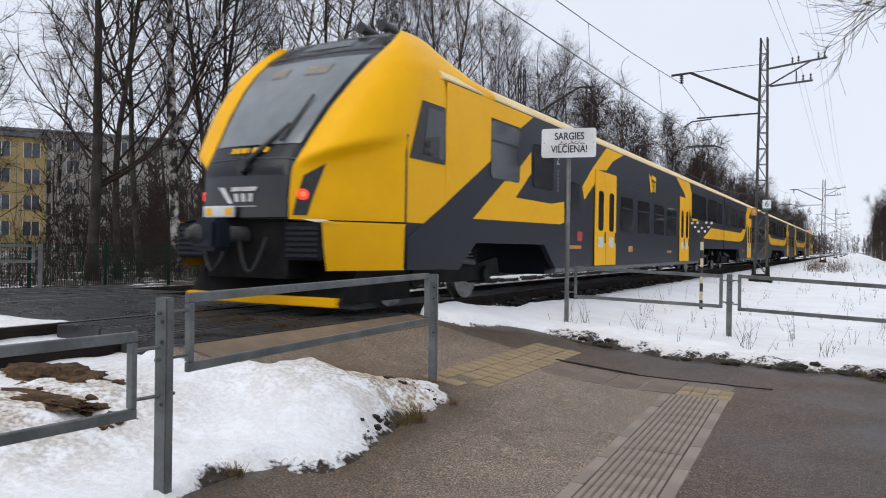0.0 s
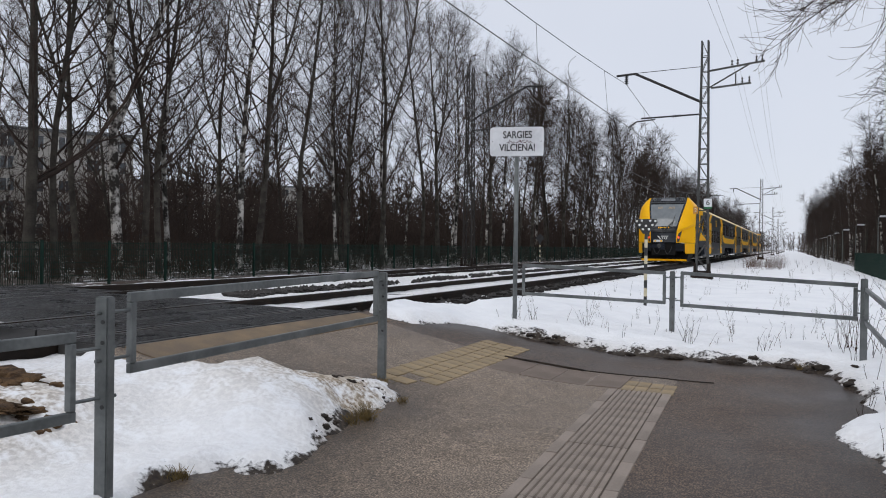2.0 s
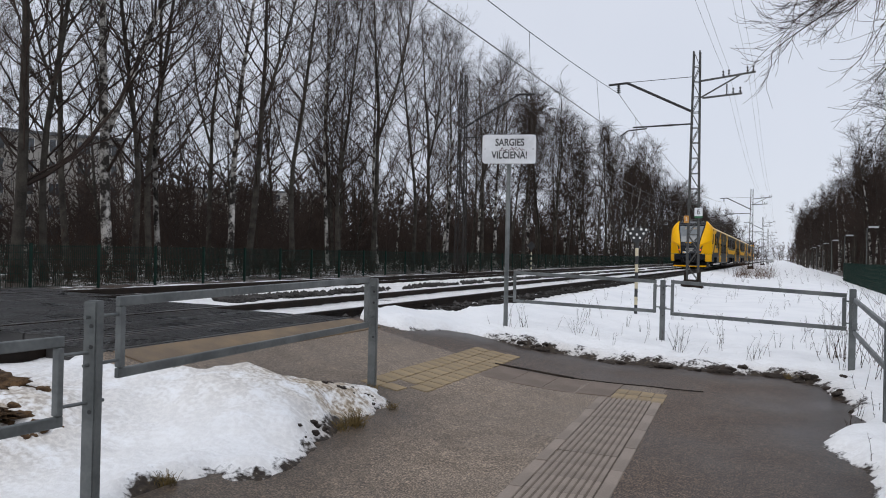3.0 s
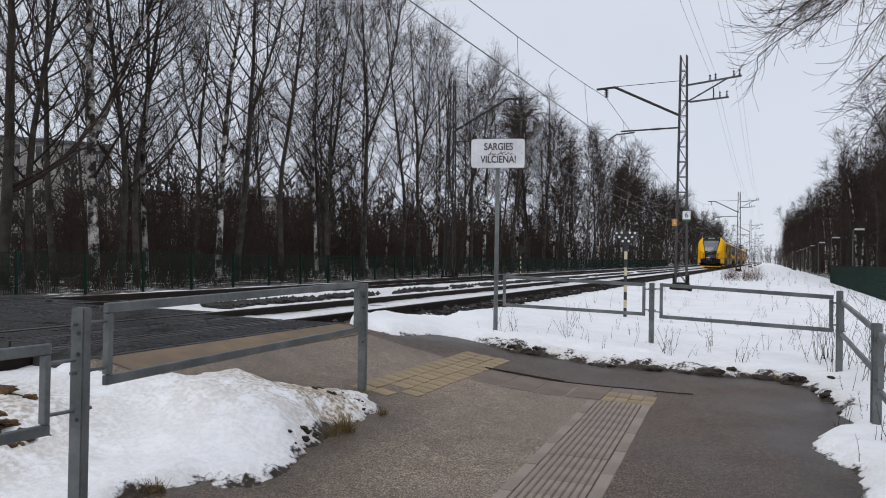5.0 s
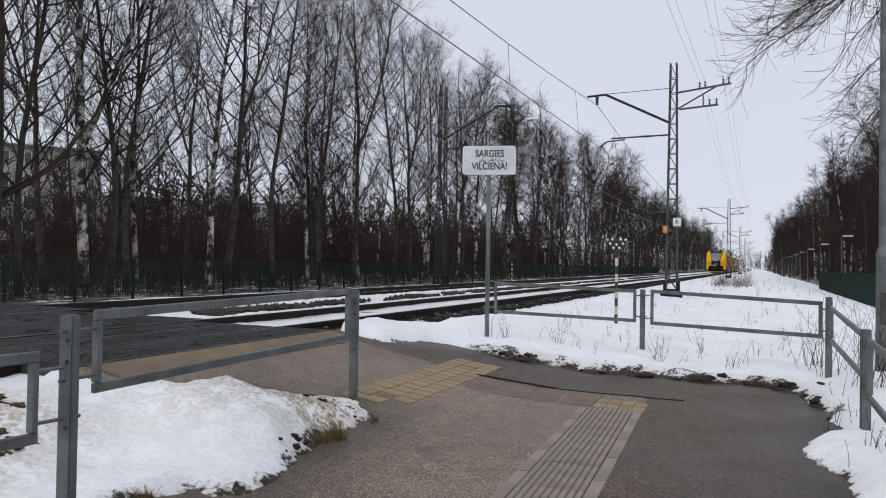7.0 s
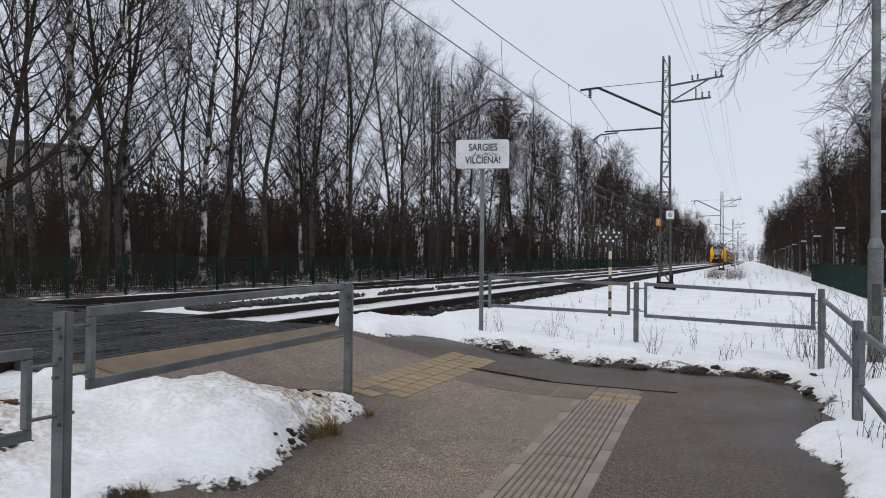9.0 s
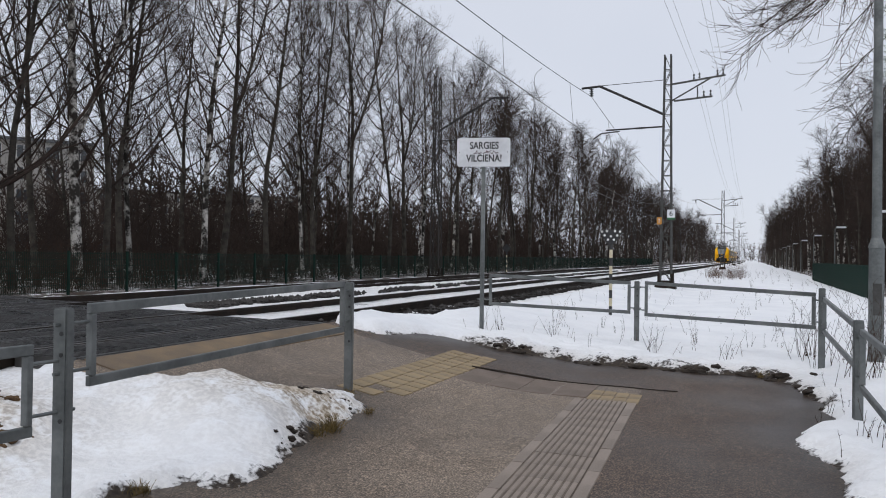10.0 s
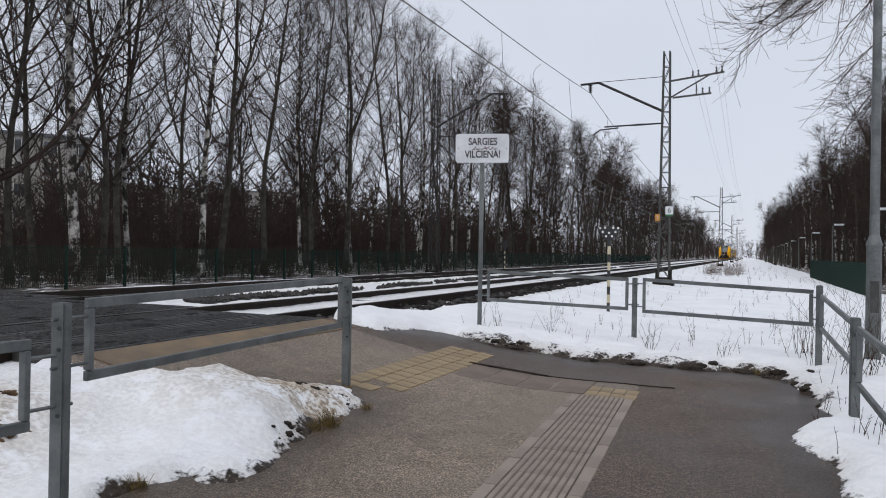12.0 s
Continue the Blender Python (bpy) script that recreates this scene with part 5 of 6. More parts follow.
    part("coupler_cone", rod((-0.14, -1.85, 0.98), (-0.14, -1.98, 0.98), 0.12, 0.05, 12), GALV_DARK, k)
    part("coupler_box", box(-0.62, -0.28, -1.5, -1.2, 0.86, 1.06, 0.03), SLATE, k)
    pl = part("number_plate", box(-0.52, -0.02, -1.39, -1.34, 1.19, 1.33, 0.01), WHITE_SIGN, root, "white plate below the nose")
    for x in (-0.47, -0.14):
        part("plate_mark", box(x, x + 0.1, -1.395, -1.388, 1.215, 1.30), YELLOW, pl)
    for x0, x1 in ((0.05, 0.5), (-0.1, -0.55)):
        path = [(x0 + (x1 - x0) * i / 8, -1.36 - 0.05 * math.sin(i * 0.4), 0.95 - 0.42 * math.sin(math.pi * i / 8)) for i in range(9)]
        V, F = tubes([(path, np.full(9, 0.022))], 7)
        part("hose", quad_mesh("hose", V, F, BLACK, True), None, root, "black air hose")
    part("plough", extrude_poly([(-0.95, 0.16), (-0.55, 0.62), (0.6, 0.62), (0.6, 0.16)], -1.30, 1.30, "x"), UNDER, root, "black plough plate")
    part("guard_beam", box(-1.25, 1.25, -0.99, -0.90, 0.12, 0.235, 0.012), YELLOW, root, "worn yellow guard beam above the rails")


def pantograph(train, y):
    p = part("pantograph", box(-0.7, 0.7, y - 0.8, y + 0.8, 3.75, 3.82, 0.01), BLACK_STEEL, train, "raised pantograph")
    for x in (-0.6, 0.6):
        for d in (-0.7, 0.7):
            part("insulator", rod((x, y + d, 3.6), (x, y + d, 3.76), 0.06, n=8), BLACK, p)
    part("lower_arm", bar((0, y - 0.5, 3.82), (0, y + 1.0, 4.75), 0.09), BLACK_STEEL, p)
    for x in (-0.35, 0.35):
        part("upper_arm", bar((x * 0.3, y + 1.0, 4.75), (x, y + 0.1, 5.85), 0.04), BLACK_STEEL, p)
    for d in (-0.2, 0.2):
        bm = bar((-0.6, y + 0.1 + d, 5.92), (0.6, y + 0.1 + d, 5.92), 0.06, 0.04)
        add_bar(bm, (-0.6, y + 0.1 + d, 5.92), (-0.95, y + 0.1 + d, 5.78), 0.035)
        add_bar(bm, (0.6, y + 0.1 + d, 5.92), (0.95, y + 0.1 + d, 5.78), 0.035)
        part("contact_strip", bm, BLACK_STEEL, p)


def build_train():
    t = thing("passenger_train", "yellow and slate-grey electric passenger train running away on the nearer track", "train", at=pose(TRACKS[0], 8.01, RAIL_Z))
    cab(t)
    b1 = car(t, 0.0, first=True)
    for s in (-1, 1):
        part("yellow_side", side_plate([(1.02, 1.47), (2.46, 2.22), (2.46, 2.9), (3.62, 2.90), (4.17, 3.17), (1.02, 3.17)], 1.602, 0.004, s), YELLOW, b1, "yellow livery field")
        part("yellow_zigzag", side_plate([(1.88, 1.29), (5.59, 1.33), (5.84, 1.37), (5.82, 1.78), (5.14, 1.70), (3.45, 1.71), (4.12, 2.18), (4.11, 2.55), (3.64, 2.25), (3.48, 1.97), (3.0, 1.95)], 1.602, 0.004, s), YELLOW, b1)
        part("yellow_stripe", side_plate([(6.9, 2.15), (7.06, 1.9), (7.7, 2.26), (8.05, 2.62), (8.6, 2.66), (9.1, 2.92), (10.0, 3.17), (8.6, 3.17), (7.6, 2.62)], 1.602, 0.004, s), YELLOW, b1)
        w = side_window(b1, rrect(2.46, 3.60, 1.96, 2.86), s)
        part("transom", side_plate([(2.5, 2.53), (3.56, 2.53), (3.56, 2.57), (2.5, 2.57)], 1.612, 0.004, s), SLATE, w)
        side_window(b1, rrect(4.2, 5.2, 1.94, 2.72), s)
        side_window(b1, rrect(5.95, 6.75, 1.5, 2.2), s)
        arrow_mark(b1, s, 13.0, 2.70, 0.5, 1.602)
        part("red_button", side_plate(rrect(6.65, 6.95, 1.02, 1.22, 0.03, 1), 1.602, 0.004, s), mat_red, b1, "red marking")
        bm = bmesh.new()
        for q in range(6):
            add_box(bm, s * 1.603, s * 1.607, 5.42, 5.50, 1.95 + q * 0.075, 2.0 + q * 0.075)
        part("small_marking", bm, ROOF_GREY, b1, "pale unreadable marking")
        me = text_mesh("2", 0.30)
        me.materials.append(WHITE)
        o = part("class_figure", me, None, b1, "white figure")
        o.matrix_basis = pose(s * 1.604, 5.46, 2.56, 90, 0, 90 * s)
    for k in range(1, 4):
        car(t, 26.2 * k, last=(k == 3))
    end = 26.2 * 4 - 0.15
    part("far_cab", extrude_poly([(end - 1.06, 0.56), (end + 1.1, 0.7), (end + 1.2, 1.7), (end - 0.6, 3.7), (end - 1.06, 3.7)], -1.5, 1.5, "x"), YELLOW, t, "yellow cab at the far end")
    pantograph(t, 29.5)
    pantograph(t, 80.0)
    return t


mat_red = mat("red_marking", (0.5, 0.03, 0.02), (0.4, 0.025, 0.02), 0.5, bump=0.0)
TRAIN = build_train()

# ---- soil, clods, tufts and dry stems ----
def lump(name, label, x, y, rx, ry, h, m, seed, category):
    bm = bmesh.new()
    bmesh.ops.create_icosphere(bm, subdivisions=4 if rx > 0.2 else 3, radius=1)
    for v in bm.verts:
        n = 1 + 0.35 * noise.fractal(v.co * 1.6 + Vector((seed, 0, 0)), 1, 2, 4) + 0.22 * noise.fractal(v.co * 7 + Vector((seed, 0, 0)), 1, 2, 3)
        v.co = Vector((v.co.x * rx * n, v.co.y * ry * n, max(-0.03, v.co.z * h * n)))
    ob = new(name, bm_mesh(name, bm, m, True))
    ob.location = (x, y, ground_z(x, y) - 0.01)
    return tagged(ob, label, category, "soil clods" if category == "clod" else "")


lump("soil_mound", "loose brown soil dug up beside the railing on the snow", -5.15, 3.36, 0.62, 0.20, 0.09, SOIL_TAN, 3, "soil mound")
lump("soil_mound", "small spread of brown soil trodden into the snow", -4.55, 2.88, 0.50, 0.13, 0.035, SOIL_TAN, 9, "soil mound")
rs = random.Random(5)
for i in range(20):
    a, q = rs.uniform(0, 6.28), rs.random() ** 0.6
    r = rs.uniform(0.015, 0.06)
    lump("soil_clod", "brown lump of soil lying on the snow", -4.65 + 0.75 * q * math.cos(a), 3.0 + 0.42 * q * math.sin(a), r * 1.2, r, r * 0.6, SOIL_TAN, 300 + i, "clod")
lump("soil_clod", "brown lump of soil lying on the snow", -4.03, 3.04, 0.08, 0.06, 0.045, SOIL_TAN, 20, "clod")
rs = random.Random(12)
for i in range(230):
    k = rs.choice((14, 15, 15, 15, 16, 16, 17, 18, 14, 15, 16, 17, 15, 16, 17, 18, 3, 5))
    (x1, y1), (x2, y2) = PATH_EDGE[k], PATH_EDGE[(k + 1) % len(PATH_EDGE)]
    f = rs.random()
    x, y = x1 + (x2 - x1) * f + (rs.uniform(-0.05, 0.14) if k > 8 else rs.uniform(-0.24, -0.10)), y1 + (y2 - y1) * f + rs.uniform(-0.02, 0.16)
    r = rs.uniform(0.015, 0.055) * rs.uniform(0.5, 1.2) * (1.0 if k > 8 else 0.5)
    lump("soil_clod", "dark wet clod of soil at the edge of the path", x, y, r * 1.3, r, r * 0.6, DIRT, 40 + i, "clod")


rs = random.Random(31)
for cx, cy, sx, sy, n, lo, hi in ((-3.22, 5.02, 0.16, 0.16, 9, 0.012, 0.03), (-0.55, 9.50, 0.30, 0.06, 9, 0.03, 0.075), (0.15, 9.32, 0.22, 0.06, 9, 0.03, 0.08), (0.50, 8.2, 0.04, 0.4, 7, 0.02, 0.05)):
    for i in range(n):
        r = rs.uniform(lo, hi)
        lump("soil_clod", "dark wet clod of soil lying on the snow", cx + rs.gauss(0, sx), cy + rs.gauss(0, sy), r * 1.4, r, r * 0.7, DIRT, 800 + i + 20 * n, "clod")


def tuft(x, y, n, h, spread_, seed):
    """Blades of a dry tuft, as tube paths."""
    rng = np.random.default_rng(seed)
    z = ground_z(x, y) - 0.02
    paths = []
    for _ in range(n):
        a = rng.uniform(0, 6.28)
        lean = rng.uniform(0.1, 1.0) * spread_
        d = np.array([math.cos(a) * lean, math.sin(a) * lean, 1.0])
        p, r = branch(rng, (x + rng.normal(0, 0.035), y + rng.normal(0, 0.03), z), d / np.linalg.norm(d), h * rng.uniform(0.5, 1.1), 0.0032, 5, droop=0.6, wob=0.1)
        paths.append((p, np.maximum(r, 0.0014)))
    return paths


blades = []
for i, (x, y, n, h) in enumerate(((-2.84, 4.72, 150, 0.17), (-2.86, 4.55, 60, 0.11), (-3.0, 3.03, 70, 0.08), (-3.28, 5.75, 60, 0.08), (0.13, 9.45, 70, 0.12), (-2.9, 5.35, 60, 0.1))):
    blades += tuft(x, y, n, h, 0.7, 60 + i)
V, F = tubes(blades, 3)
tagged(new("dry_grass", quad_mesh("dry_grass", V, F, STRAW)), "tufts of dry yellowed grass poking out of the snow", "dry grass", kind="stuff")


def weed(x, y, h, seed, n):
    """A dry weed: a few stems from one root, each with short side twigs."""
    rng = np.random.default_rng(seed)
    z = ground_z(x, y) - 0.03
    paths = []
    for _ in range(n):
        a = rng.uniform(0, 6.28)
        lean = rng.uniform(0.02, 0.45)
        d = np.array([math.cos(a) * lean, math.sin(a) * lean, 1.0])
        L = h * rng.uniform(0.4, 1.1)
        p, r = branch(rng, (x + rng.normal(0, 0.04), y + rng.normal(0, 0.04), z), d / np.linalg.norm(d), L, 0.0035, 6, droop=0.05, wob=0.09)
        paths.append((p, np.maximum(r, 0.0014)))
        for _ in range(rng.integers(1, 5)):
            q = rng.integers(2, 6)
            sd = np.array([*rng.normal(0, 0.6, 2), 0.8])
            e, r = branch(rng, p[min(q, 5)], sd / np.linalg.norm(sd), L * rng.uniform(0.08, 0.25), 0.002, 3, wob=0.15)
            paths.append((e, np.maximum(r, 0.0012)))
    return paths


rw = random.Random(77)
stems, brown = [], []
for i in range(170):
    y = 10.2 + 24 * rw.random() ** 1.8
    x = rw.uniform(-3.8 - 0.02 * y, 1.4 + 0.12 * y)
    if edge_distance(x, y) > 0.25:
        (brown if rw.random() < 0.4 else stems).extend(weed(x, y, rw.uniform(0.12, 0.5), 200 + i, rw.choice((1, 1, 2, 3))))
for i in range(26):
    stems += weed(rw.uniform(0.5, 1.5), rw.uniform(9.3, 11.2), rw.uniform(0.5, 1.1), 400 + i, 3)
for i in range(14):
    stems += weed(rw.uniform(0.55, 1.0), rw.uniform(4.5, 8.5), rw.uniform(0.15, 0.4), 500 + i, 2)
for x, y, h, s in ((-3.55, 10.75, 0.45, 1), (-2.75, 10.9, 0.4, 2), (-1.2, 10.3, 0.4, 3), (-0.3, 10.1, 0.4, 4)):
    stems += weed(x, y, h, 600 + s, 7)
for i in range(90):
    brown += weed(rw.uniform(-3.0, -0.4), rw.uniform(54, 66), rw.uniform(0.6, 1.5), 700 + i, 8)
for i in range(60):
    stems += weed(rw.uniform(-4.5, 5), rw.uniform(34, 90), rw.uniform(0.3, 0.7), 900 + i, 4)
for lst, m, lb in ((stems, SHRUB, "thin dry grey-brown weed stems standing out of the snow"), (brown, RUSTSTEM, "rust-brown dry weeds standing in the snow")):
    V, F = tubes(lst, 3)
    tagged(new("dry_weeds", quad_mesh("dry_weeds", V, F, m)), lb, "dry weeds", kind="stuff")

# ---- trees ----
def unit(v):
    return v / (np.linalg.norm(v) + 1e-9)


def along(pts, f):
    """The point at fraction f of a polyline, and the way it runs there."""
    x = min(max(f, 0.0), 0.9999) * (len(pts) - 1)
    j = int(x)
    return pts[j] + (pts[j + 1] - pts[j]) * (x - j), unit(pts[j + 1] - pts[j])


def grow(seed, H, r0, limbs, subs, twigs, tips, droop, first=0.2, reach=0.30, twig_r=0.0045, fork=0.0, lean=0.0, low_limb=0.0, coarse=False):
    """Trunk, limb and twig tubes of one bare tree with its foot at the origin.
    fork: share of the height at which the trunk parts in two; low_limb: length of one long rising limb near the foot."""
    rng = np.random.default_rng(seed)
    trunk, thick, fine = [], [], []
    pts, _ = branch(rng, np.zeros(3), unit(np.array([lean, rng.normal(0, 0.03), 1.0])), H, r0, 14, lift=0.05, wob=0.035)
    pts[0][2] -= 0.3
    rad = r0 * (1 - np.linspace(0, 1, 14)) ** 0.85 + 0.010
    rad[0] *= 1.25
    trunk.append((pts, rad))
    stems = [(pts, H, first)]
    if fork:
        p, d = along(pts, fork)
        ang = rng.uniform(0, 6.28)
        L = H * (1 - fork) * 0.92
        q, _ = branch(rng, p, unit(d + 0.42 * np.array([math.cos(ang), math.sin(ang), 0])), L, r0, 10, lift=0.10, wob=0.05)
        trunk.append((q, r0 * 0.72 * (1 - fork * 0.7) * (1 - np.linspace(0, 1, 10)) ** 0.85 + 0.008))
        stems.append((q, L, 0.12))
    todo = []
    for k, (sp, hh, lo) in enumerate(stems):
        n = limbs if len(stems) == 1 else int(limbs * (0.6 if k == 0 else 0.5))
        turn = rng.uniform(0, 6.28)
        for i in range(n):
            f = lo + (0.98 - lo) * ((i + rng.uniform()) / n) ** 0.9
            turn += 2.4 + rng.normal(0, 0.5)
            el = radians(rng.uniform(22, 52)) + 0.5 * max(0.0, f - 0.5)
            p, d = along(sp, f)
            dr = np.array([math.cos(turn) * math.cos(el), math.sin(turn) * math.cos(el), math.sin(el)])
            L = H * reach * (0.20 + 0.85 * (1 - f) ** 0.75) * rng.uniform(0.65, 1.12)
            todo.append((p, dr, L, 0.006 + 0.0085 * L))
    if low_limb:
        p, d = along(pts, 0.20)
        todo.append((p, unit(np.array([0.75, 0.1, 0.42])), low_limb, r0 * 0.55))
    for p, dr, L, lr in todo:
        bp, br = branch(rng, p, dr, L, lr, 8, lift=0.10, wob=0.09)
        thick.append((bp, np.maximum(br, 0.006)))
        for m in range(subs):
            g = 0.18 + 0.82 * (m + rng.uniform()) / subs
            q, d = along(bp, g)
            sl = L * rng.uniform(0.16, 0.40) * (1.25 - 0.55 * g) + 0.25
            cp, cr = branch(rng, q, unit(d + rng.normal(0, 0.48, 3)), sl, lr * 0.36 + 0.003, 3 if coarse else 5, lift=0.06, droop=droop, wob=0.12)
            thick.append((cp, np.maximum(cr, twig_r)))
            for _ in range(twigs):
                q2, d2 = along(cp, rng.uniform(0.15, 1.0))
                ep, er = branch(rng, q2, unit(d2 + rng.normal(0, 0.5, 3)), rng.uniform(0.35, 0.95) * (1.5 if coarse else 1.0), twig_r, 2 if coarse else 3, droop=droop * 2, wob=0.12)
                fine.append((ep, np.maximum(er, twig_r * 0.6)))
                for _ in range(tips):
                    q3, d3 = along(ep, rng.uniform(0.2, 1.0))
                    e, er = branch(rng, q3, unit(d3 + rng.normal(0, 0.5, 3)), rng.uniform(0.15, 0.5), twig_r * 0.75, 2, wob=0.1)
                    fine.append((e, np.maximum(er, twig_r * 0.5)))
    return trunk, thick, fine


def tree_meshes(seed, bark, sides=8, **kw):
    trunk, thick, fine = grow(seed, **kw)
    tv, tf = tubes(trunk, sides)
    cv, cf = tubes(thick, 3)
    fv, ff = tubes(fine, 3)
    return quad_mesh("trunk", tv, tf, bark, True), quad_mesh("crown", np.concatenate([cv, fv]), np.concatenate([cf, ff + len(cv)]), TWIG)


BIRCH_LABEL = "bare birch tree with a mottled white trunk and fine twigs"
NEAR = dict(limbs=34, subs=7, twigs=4, tips=2)
FAR = dict(limbs=30, subs=5, twigs=6, tips=0, sides=5, coarse=True)
VARIANTS = [
    ("birch_tree", BIRCH_LABEL, tree_meshes(11, BIRCH, H=14.5, r0=0.11, droop=0.10, reach=0.33, **NEAR)),
    ("birch_tree", "broad bare birch tree with a forked white trunk", tree_meshes(12, BIRCH, H=14.5, r0=0.15, droop=0.10, reach=0.38, fork=0.28, **NEAR)),
    ("alder_tree", "bare dark-barked tree with a forked trunk and dense twigs", tree_meshes(13, BARK, H=14.0, r0=0.12, droop=0.05, reach=0.34, fork=0.44, **NEAR)),
    ("alder_tree", "tall bare dark-barked tree with upright limbs", tree_meshes(14, BARK, H=14.5, r0=0.10, droop=0.05, reach=0.33, **NEAR)),
    ("birch_tree", "slender bare birch tree farther along the railway", tree_meshes(16, BIRCH, H=15.0, r0=0.13, droop=0.10, reach=0.28, twig_r=0.010, **FAR)),
    ("alder_tree", "bare dark-barked tree farther along the railway", tree_meshes(17, BARK, H=15.0, r0=0.15, droop=0.05, reach=0.30, twig_r=0.010, fork=0.35, **FAR)),
    ("alder_tree", "slender bare dark-barked tree with thin twigs", tree_meshes(18, BARK, H=14.0, r0=0.11, droop=0.05, reach=0.28, twig_r=0.010, **FAR)),
    ("birch_tree", "slender bare birch tree with a thin white trunk", tree_meshes(19, BIRCH, H=13.5, r0=0.08, droop=0.12, reach=0.29, lean=0.05, **NEAR)),
    ("oak_tree", "bare mossy brown tree with one long low limb", tree_meshes(20, BARK, H=13.5, r0=0.165, droop=0.04, reach=0.36, low_limb=5.5, **NEAR)),
]
FIRST = {}


def plant(v, x, y, s, turn):
    name, label, (a, b) = VARIANTS[v]
    z = base_z(x, y)
    if v not in FIRST:
        t = thing(name, label, "tree", "trees along the railway", at=pose(x, y, z, 0, 0, turn))
        part("trunk", a, None, t)
        part("crown", b, None, t)
        FIRST[v] = t
    else:
        t = copy_thing(FIRST[v], pose(x, y, z, 0, 0, turn))
    t.scale = (s, s, s)
    return t


# the front row behind the green fence: kind, distance along the line, size
rngp = random.Random(4)
for v, y in ((8, 12.7), (3, 13.45), (1, 15.4), (3, 16.1), (3, 17.1), (7, 17.5), (0, 20.3), (2, 21.6), (3, 23.9), (7, 26.7), (3, 28.0), (2, 29.9), (7, 31.4), (3, 34.2), (2, 36.9), (0, 39.6), (3, 42.2), (2, 45.0), (0, 47.4), (3, 50.2)):
    plant(v, -18.4 + rngp.uniform(-0.4, 0.4), y * 1.045, rngp.uniform(0.95, 1.06), 60 if v == 8 else rngp.uniform(0, 360))
yy = 11.0
while yy < 54:  # a looser second row
    plant(rngp.choice((0, 2, 3, 7)), -21.6 + rngp.uniform(-1.6, 1.6), yy + rngp.uniform(-1.5, 1.5), rngp.uniform(0.86, 1.0), rngp.uniform(0, 360))
    yy += 6.5
yy = 9.0
while yy < 54:
    for x0, k in ((-25.5, 0.62), (-29.5, 0.6)):
        plant(rngp.choice((4, 5, 6)), x0 + rngp.uniform(-1.5, 1.5), yy + rngp.uniform(-1.5, 1.5), k * rngp.uniform(0.75, 1.15), rngp.uniform(0, 360))
    yy += 4.2
while yy < 330:
    for x0, k in ((-18.2, 1.0), (-21.5, 1.02)):
        plant(rngp.choice((4, 5, 5, 6)), x0 + rngp.uniform(-1.2, 1.2), yy + rngp.uniform(-1.5, 1.5), k * rngp.uniform(0.93, 1.07), rngp.uniform(0, 360))
    yy += 3.1 + yy * 0.02
yy = 64.0
while yy < 400:
    edge_x = 10.4 - 3.0 * smooth01((yy - 80) / 150)
    for dx in (0.0, 3.2, 6.4) if yy < 150 else (0.0, 3.6):
        plant(rngp.choice((4, 5, 5, 6)), edge_x + dx + rngp.uniform(-1.0, 1.0), yy + rngp.uniform(-1.5, 1.5), rngp.uniform(1.0, 1.18), rngp.uniform(0, 360))
    yy += 3.0 + yy * 0.02


def scrub(name, label, spans, mat_, seed, category):
    """Bushes, each of many arching stems with fine side twigs: (x0, x1, y0, y1, count, low, high)."""
    rng = np.random.default_rng(seed)
    paths, fine = [], []
    for x0, x1, y0, y1, n, lo, hi in spans:
        for _ in range(n):
            x, y = rng.uniform(x0, x1), y0 + (y1 - y0) * rng.uniform() ** 1.4
            h = rng.uniform(lo, hi)
            z = base_z(x, y) - 0.05
            for _ in range(rng.integers(5, 11)):
                an, ln = rng.uniform(0, 6.28), rng.uniform(0.05, 0.65)
                d = unit(np.array([ln * math.cos(an), ln * math.sin(an), 1.0]))
                L = h * rng.uniform(0.5, 1.1)
                p, r = branch(rng, (x + rng.normal(0, 0.15), y + rng.normal(0, 0.15), z), d, L, 0.004 + 0.003 * h, 5, wob=0.12)
                paths.append((p, np.maximum(r, 0.004)))
                for _ in range(9):
                    q, d2 = along(p, rng.uniform(0.2, 1.0))
                    fine.append(branch(rng, q, unit(d2 + rng.normal(0, 0.55, 3)), L * rng.uniform(0.14, 0.42), 0.004 + 0.0022 * h, 2, wob=0.12))
    V1, F1 = tubes(paths, 3)
    V2, F2 = tubes(fine, 3)
    tagged(new(name, quad_mesh(name, np.concatenate([V1, V2]), np.concatenate([F1, F2 + len(V1)]), mat_)), label, category, kind="stuff")


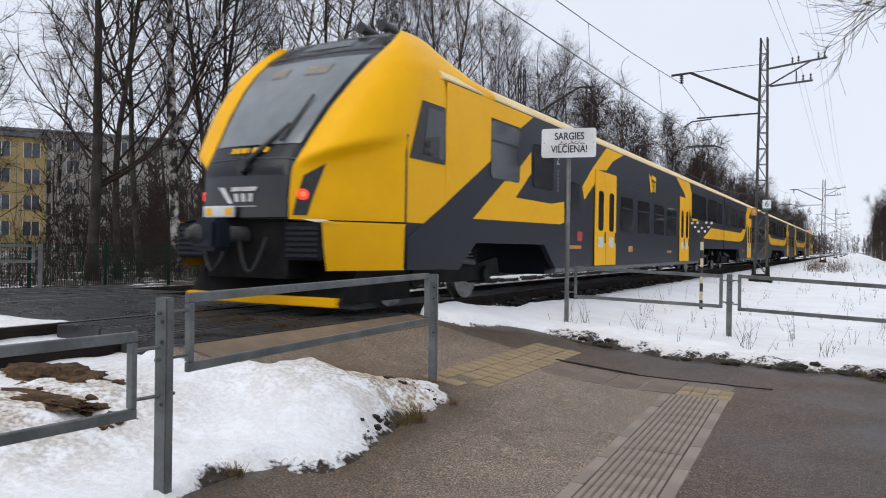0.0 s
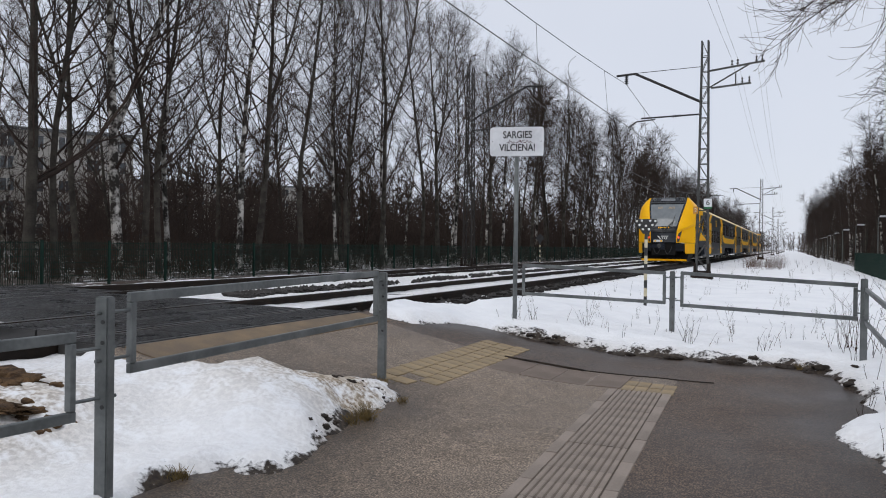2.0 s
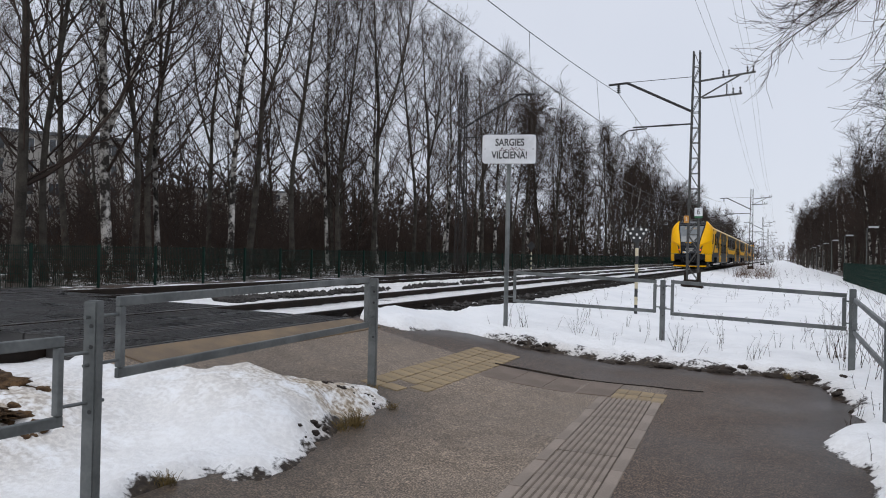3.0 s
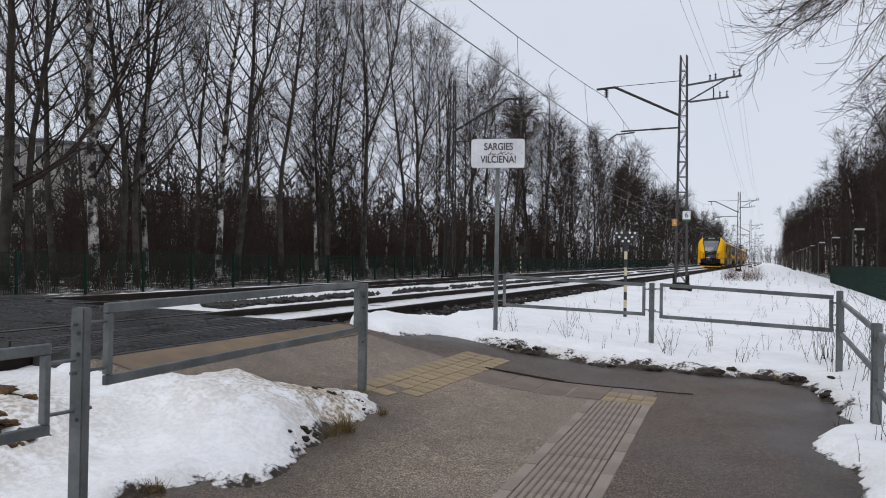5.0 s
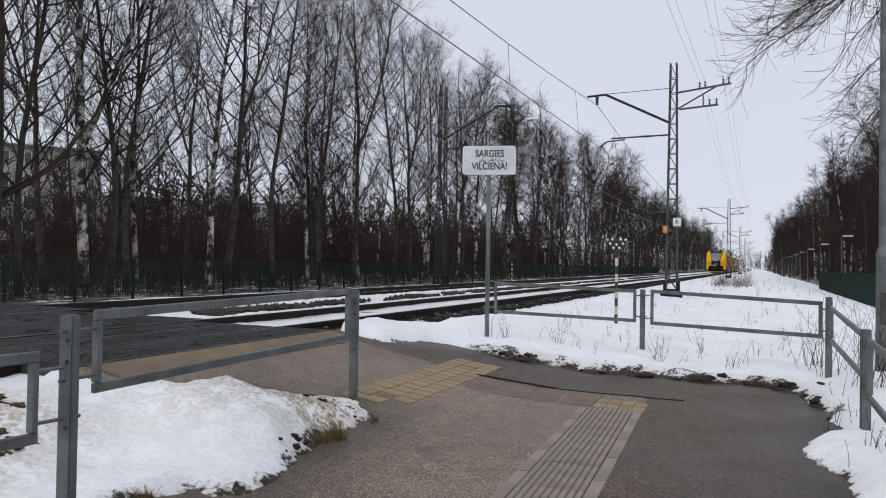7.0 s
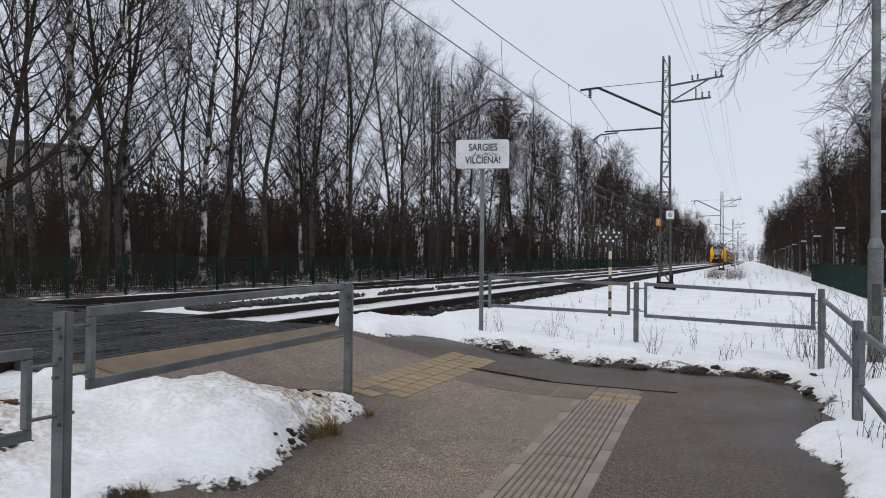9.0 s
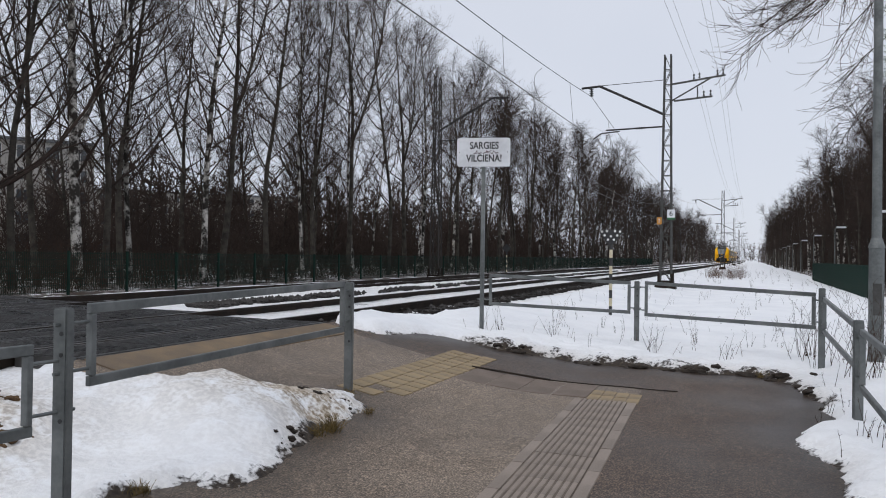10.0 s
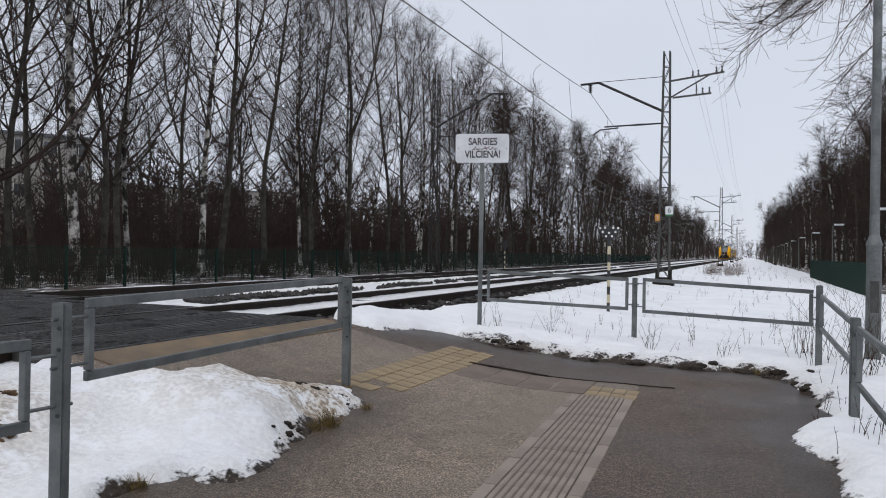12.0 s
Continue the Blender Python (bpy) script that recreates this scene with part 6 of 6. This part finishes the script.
def far_wood(name, label, spans, seed):
    """Deep bare woods behind the near rows: simple trunks with limbs and many twigs."""
    rng = np.random.default_rng(seed)
    stems, twigs, fine = [], [], []
    for x0, x1, y0, y1, n, lo, hi, thick in spans:
        for _ in range(n):
            x, y, h = rng.uniform(x0, x1), rng.uniform(y0, y1), rng.uniform(lo, hi)
            p, _r = branch(rng, (x, y, base_z(x, y) - 0.3), (rng.normal(0, 0.06), rng.normal(0, 0.06), 1), h, 0.1, 6, wob=0.05)
            stems.append((p, np.linspace(0.13, 0.02, 6) * h / 14))
            for _ in range(17):
                f = rng.uniform(0.05, 0.98)
                a, el = rng.uniform(0, 6.28), rng.uniform(0.2, 1.0)
                dr = np.array([math.cos(a) * math.cos(el), math.sin(a) * math.cos(el), math.sin(el)])
                L = h * 0.30 * rng.uniform(0.4, 1.1) * (1.15 - 0.8 * f)
                b, _r = branch(rng, along(p, f)[0], dr, L, 0.03, 4, lift=0.08, wob=0.14)
                twigs.append((b[::1 if thick < 1.5 else 3], np.linspace(0.030, 0.012, 4 if thick < 1.5 else 2) * thick))
                for _ in range(5):
                    q, d = along(b, rng.uniform(0.2, 1.0))
                    e, _r = branch(rng, q, unit(d + rng.normal(0, 0.6, 3)), L * rng.uniform(0.2, 0.55), 0.02, 2, wob=0.12)
                    fine.append((e, np.array([0.015, 0.009]) * thick))
    V1, F1 = tubes(stems, 5)
    V2, F2 = tubes(twigs + fine, 3)
    ob = new(name, quad_mesh(name, np.concatenate([V1, V2]), np.concatenate([F1, F2 + len(V1)]), TWIG))
    tagged(ob, label, "woods", kind="stuff")


scrub("scrub", "red-brown leafless bushes behind the green fence", [(-19.0, -16.2, 6, 19, 110, 0.5, 1.5), (-19.0, -16.3, 19, 110, 220, 0.4, 1.3)], SHRUB, 21, "scrub")
scrub("scrub", "dense grey-brown leafless undergrowth under the trees", [(-34, -19.5, 19, 85, 380, 1.2, 3.6), (-26, -18, 75, 240, 150, 1.5, 4.5), (9, 15, 60, 260, 160, 1.0, 4.0)], TWIG, 23, "scrub")
far_wood("woodland", "deep bare winter woodland behind the first rows of trees",
         [(-44, -25, 27, 95, 360, 4.0, 8.0, 1.4), (-72, -46, 58, 210, 270, 8, 12.5, 3.2), (-40, -23, 95, 280, 150, 8, 13, 2.0), (-90, -72, 45, 280, 110, 8, 12, 3.0), (-38, -17, 300, 640, 110, 12, 15, 3.0),
          (8, 36, 330, 640, 110, 12, 16, 3.0), (12.5, 30, 62, 330, 250, 9, 14.5, 2.0), (-70, 70, 560, 800, 150, 11, 16, 4.0)], 22)


def overhang():
    """A tree beside the path; its long limbs hang over it, with twigs that turn up at the tips."""
    rng = np.random.default_rng(31)
    base = np.array([4.9, 12.7, 0.0])
    t = thing("overhanging_tree", "bare tree with long drooping branches hanging over the path", "tree", at=pose(4.9, 12.7, 0.0))
    tp, _r = branch(rng, (0, 0, -0.3), (0.02, 0, 1), 10.5, 0.2, 10, wob=0.03)
    V, F = tubes([(tp, np.linspace(0.24, 0.05, 10))], 10)
    part("trunk", quad_mesh("trunk", V, F, BARK, True), None, t)
    thick, fine = [], []

    def bough(start, end, sag, r0, n_side, side_len):
        """A limb from start to end, bowed by sag, with hanging side branches."""
        k = 14
        s = np.linspace(0, 1, k)[:, None]
        p = start + (end - start) * s + np.array([0, 0, 1.0]) * sag * 4 * s * (1 - s)
        p[1:] += np.cumsum(rng.normal(0, 0.035, (k - 1, 3)), 0)
        thick.append((p, np.linspace(r0, 0.005, k)))
        for i in range(n_side):
            f = 0.30 + 0.70 * (i + rng.uniform()) / n_side
            q, d = along(p, f)
            c, r = branch(rng, q, unit(d + np.array([0, 0, -0.25]) + rng.normal(0, 0.36, 3)), side_len * rng.uniform(0.45, 1.1), 0.0065, 9, droop=0.02, lift=0.035, wob=0.085)
            fine.append((c, np.maximum(r, 0.0036)))
            for _ in range(7):
                q2, d2 = along(c, rng.uniform(0.1, 1.0))
                e, r = branch(rng, q2, unit(d2 + np.array([0, 0, -0.1]) + rng.normal(0, 0.42, 3)), rng.uniform(0.2, 0.65), 0.0034, 6, lift=0.13, wob=0.11)
                fine.append((e, np.maximum(r, 0.0026)))

    for i in range(12):  # boughs that reach out level over the path
        z0 = rng.uniform(5.6, 7.4)
        bough(np.array([0, 0, z0]), np.array([rng.uniform(-0.1, 1.5), rng.uniform(11.4, 13.2), rng.uniform(4.4, 5.7)]) - base, 0.55, 0.040, 22, 0.95)
    for i in range(6):  # boughs that hang down nearer the trunk
        bough(np.array([0, 0, rng.uniform(5.4, 6.6)]), np.array([rng.uniform(0.9, 2.0), rng.uniform(11.6, 13.0), rng.uniform(3.1, 4.1)]) - base, 0.75, 0.028, 13, 0.8)
    for i in range(10):  # the crown on its other sides
        an = rng.uniform(-1.6, 1.6)
        z0 = rng.uniform(5.0, 9.0)
        bough(np.array([0, 0, z0]), np.array([3.2 * math.cos(an), 3.2 * math.sin(an), z0 + rng.uniform(-0.6, 1.2)]), 0.4, 0.03, 8, 0.9)
    V1, F1 = tubes(thick, 5)
    V2, F2 = tubes(fine, 3)
    part("crown", quad_mesh("crown", np.concatenate([V1, V2]), np.concatenate([F1, F2 + len(V1)]), TWIG), None, t)


overhang()


# ---- what moves ----
def motions():
    ys = [(0, 8.01), (0.3, 13.37), (0.6, 18.8), (1, 26.15), (1.5, 35.5), (2, 44.9), (2.5, 54.1), (3, 63.2), (4, 81.6), (5, 99.9), (6, 118.2), (7, 136.4), (8, 154.7), (9, 173.0), (10.5, 200.5), (12, 228.0)]
    walk(TRAIN, [(t, pose(TRACKS[0], y, RAIL_Z)) for t, y in ys])


motions()
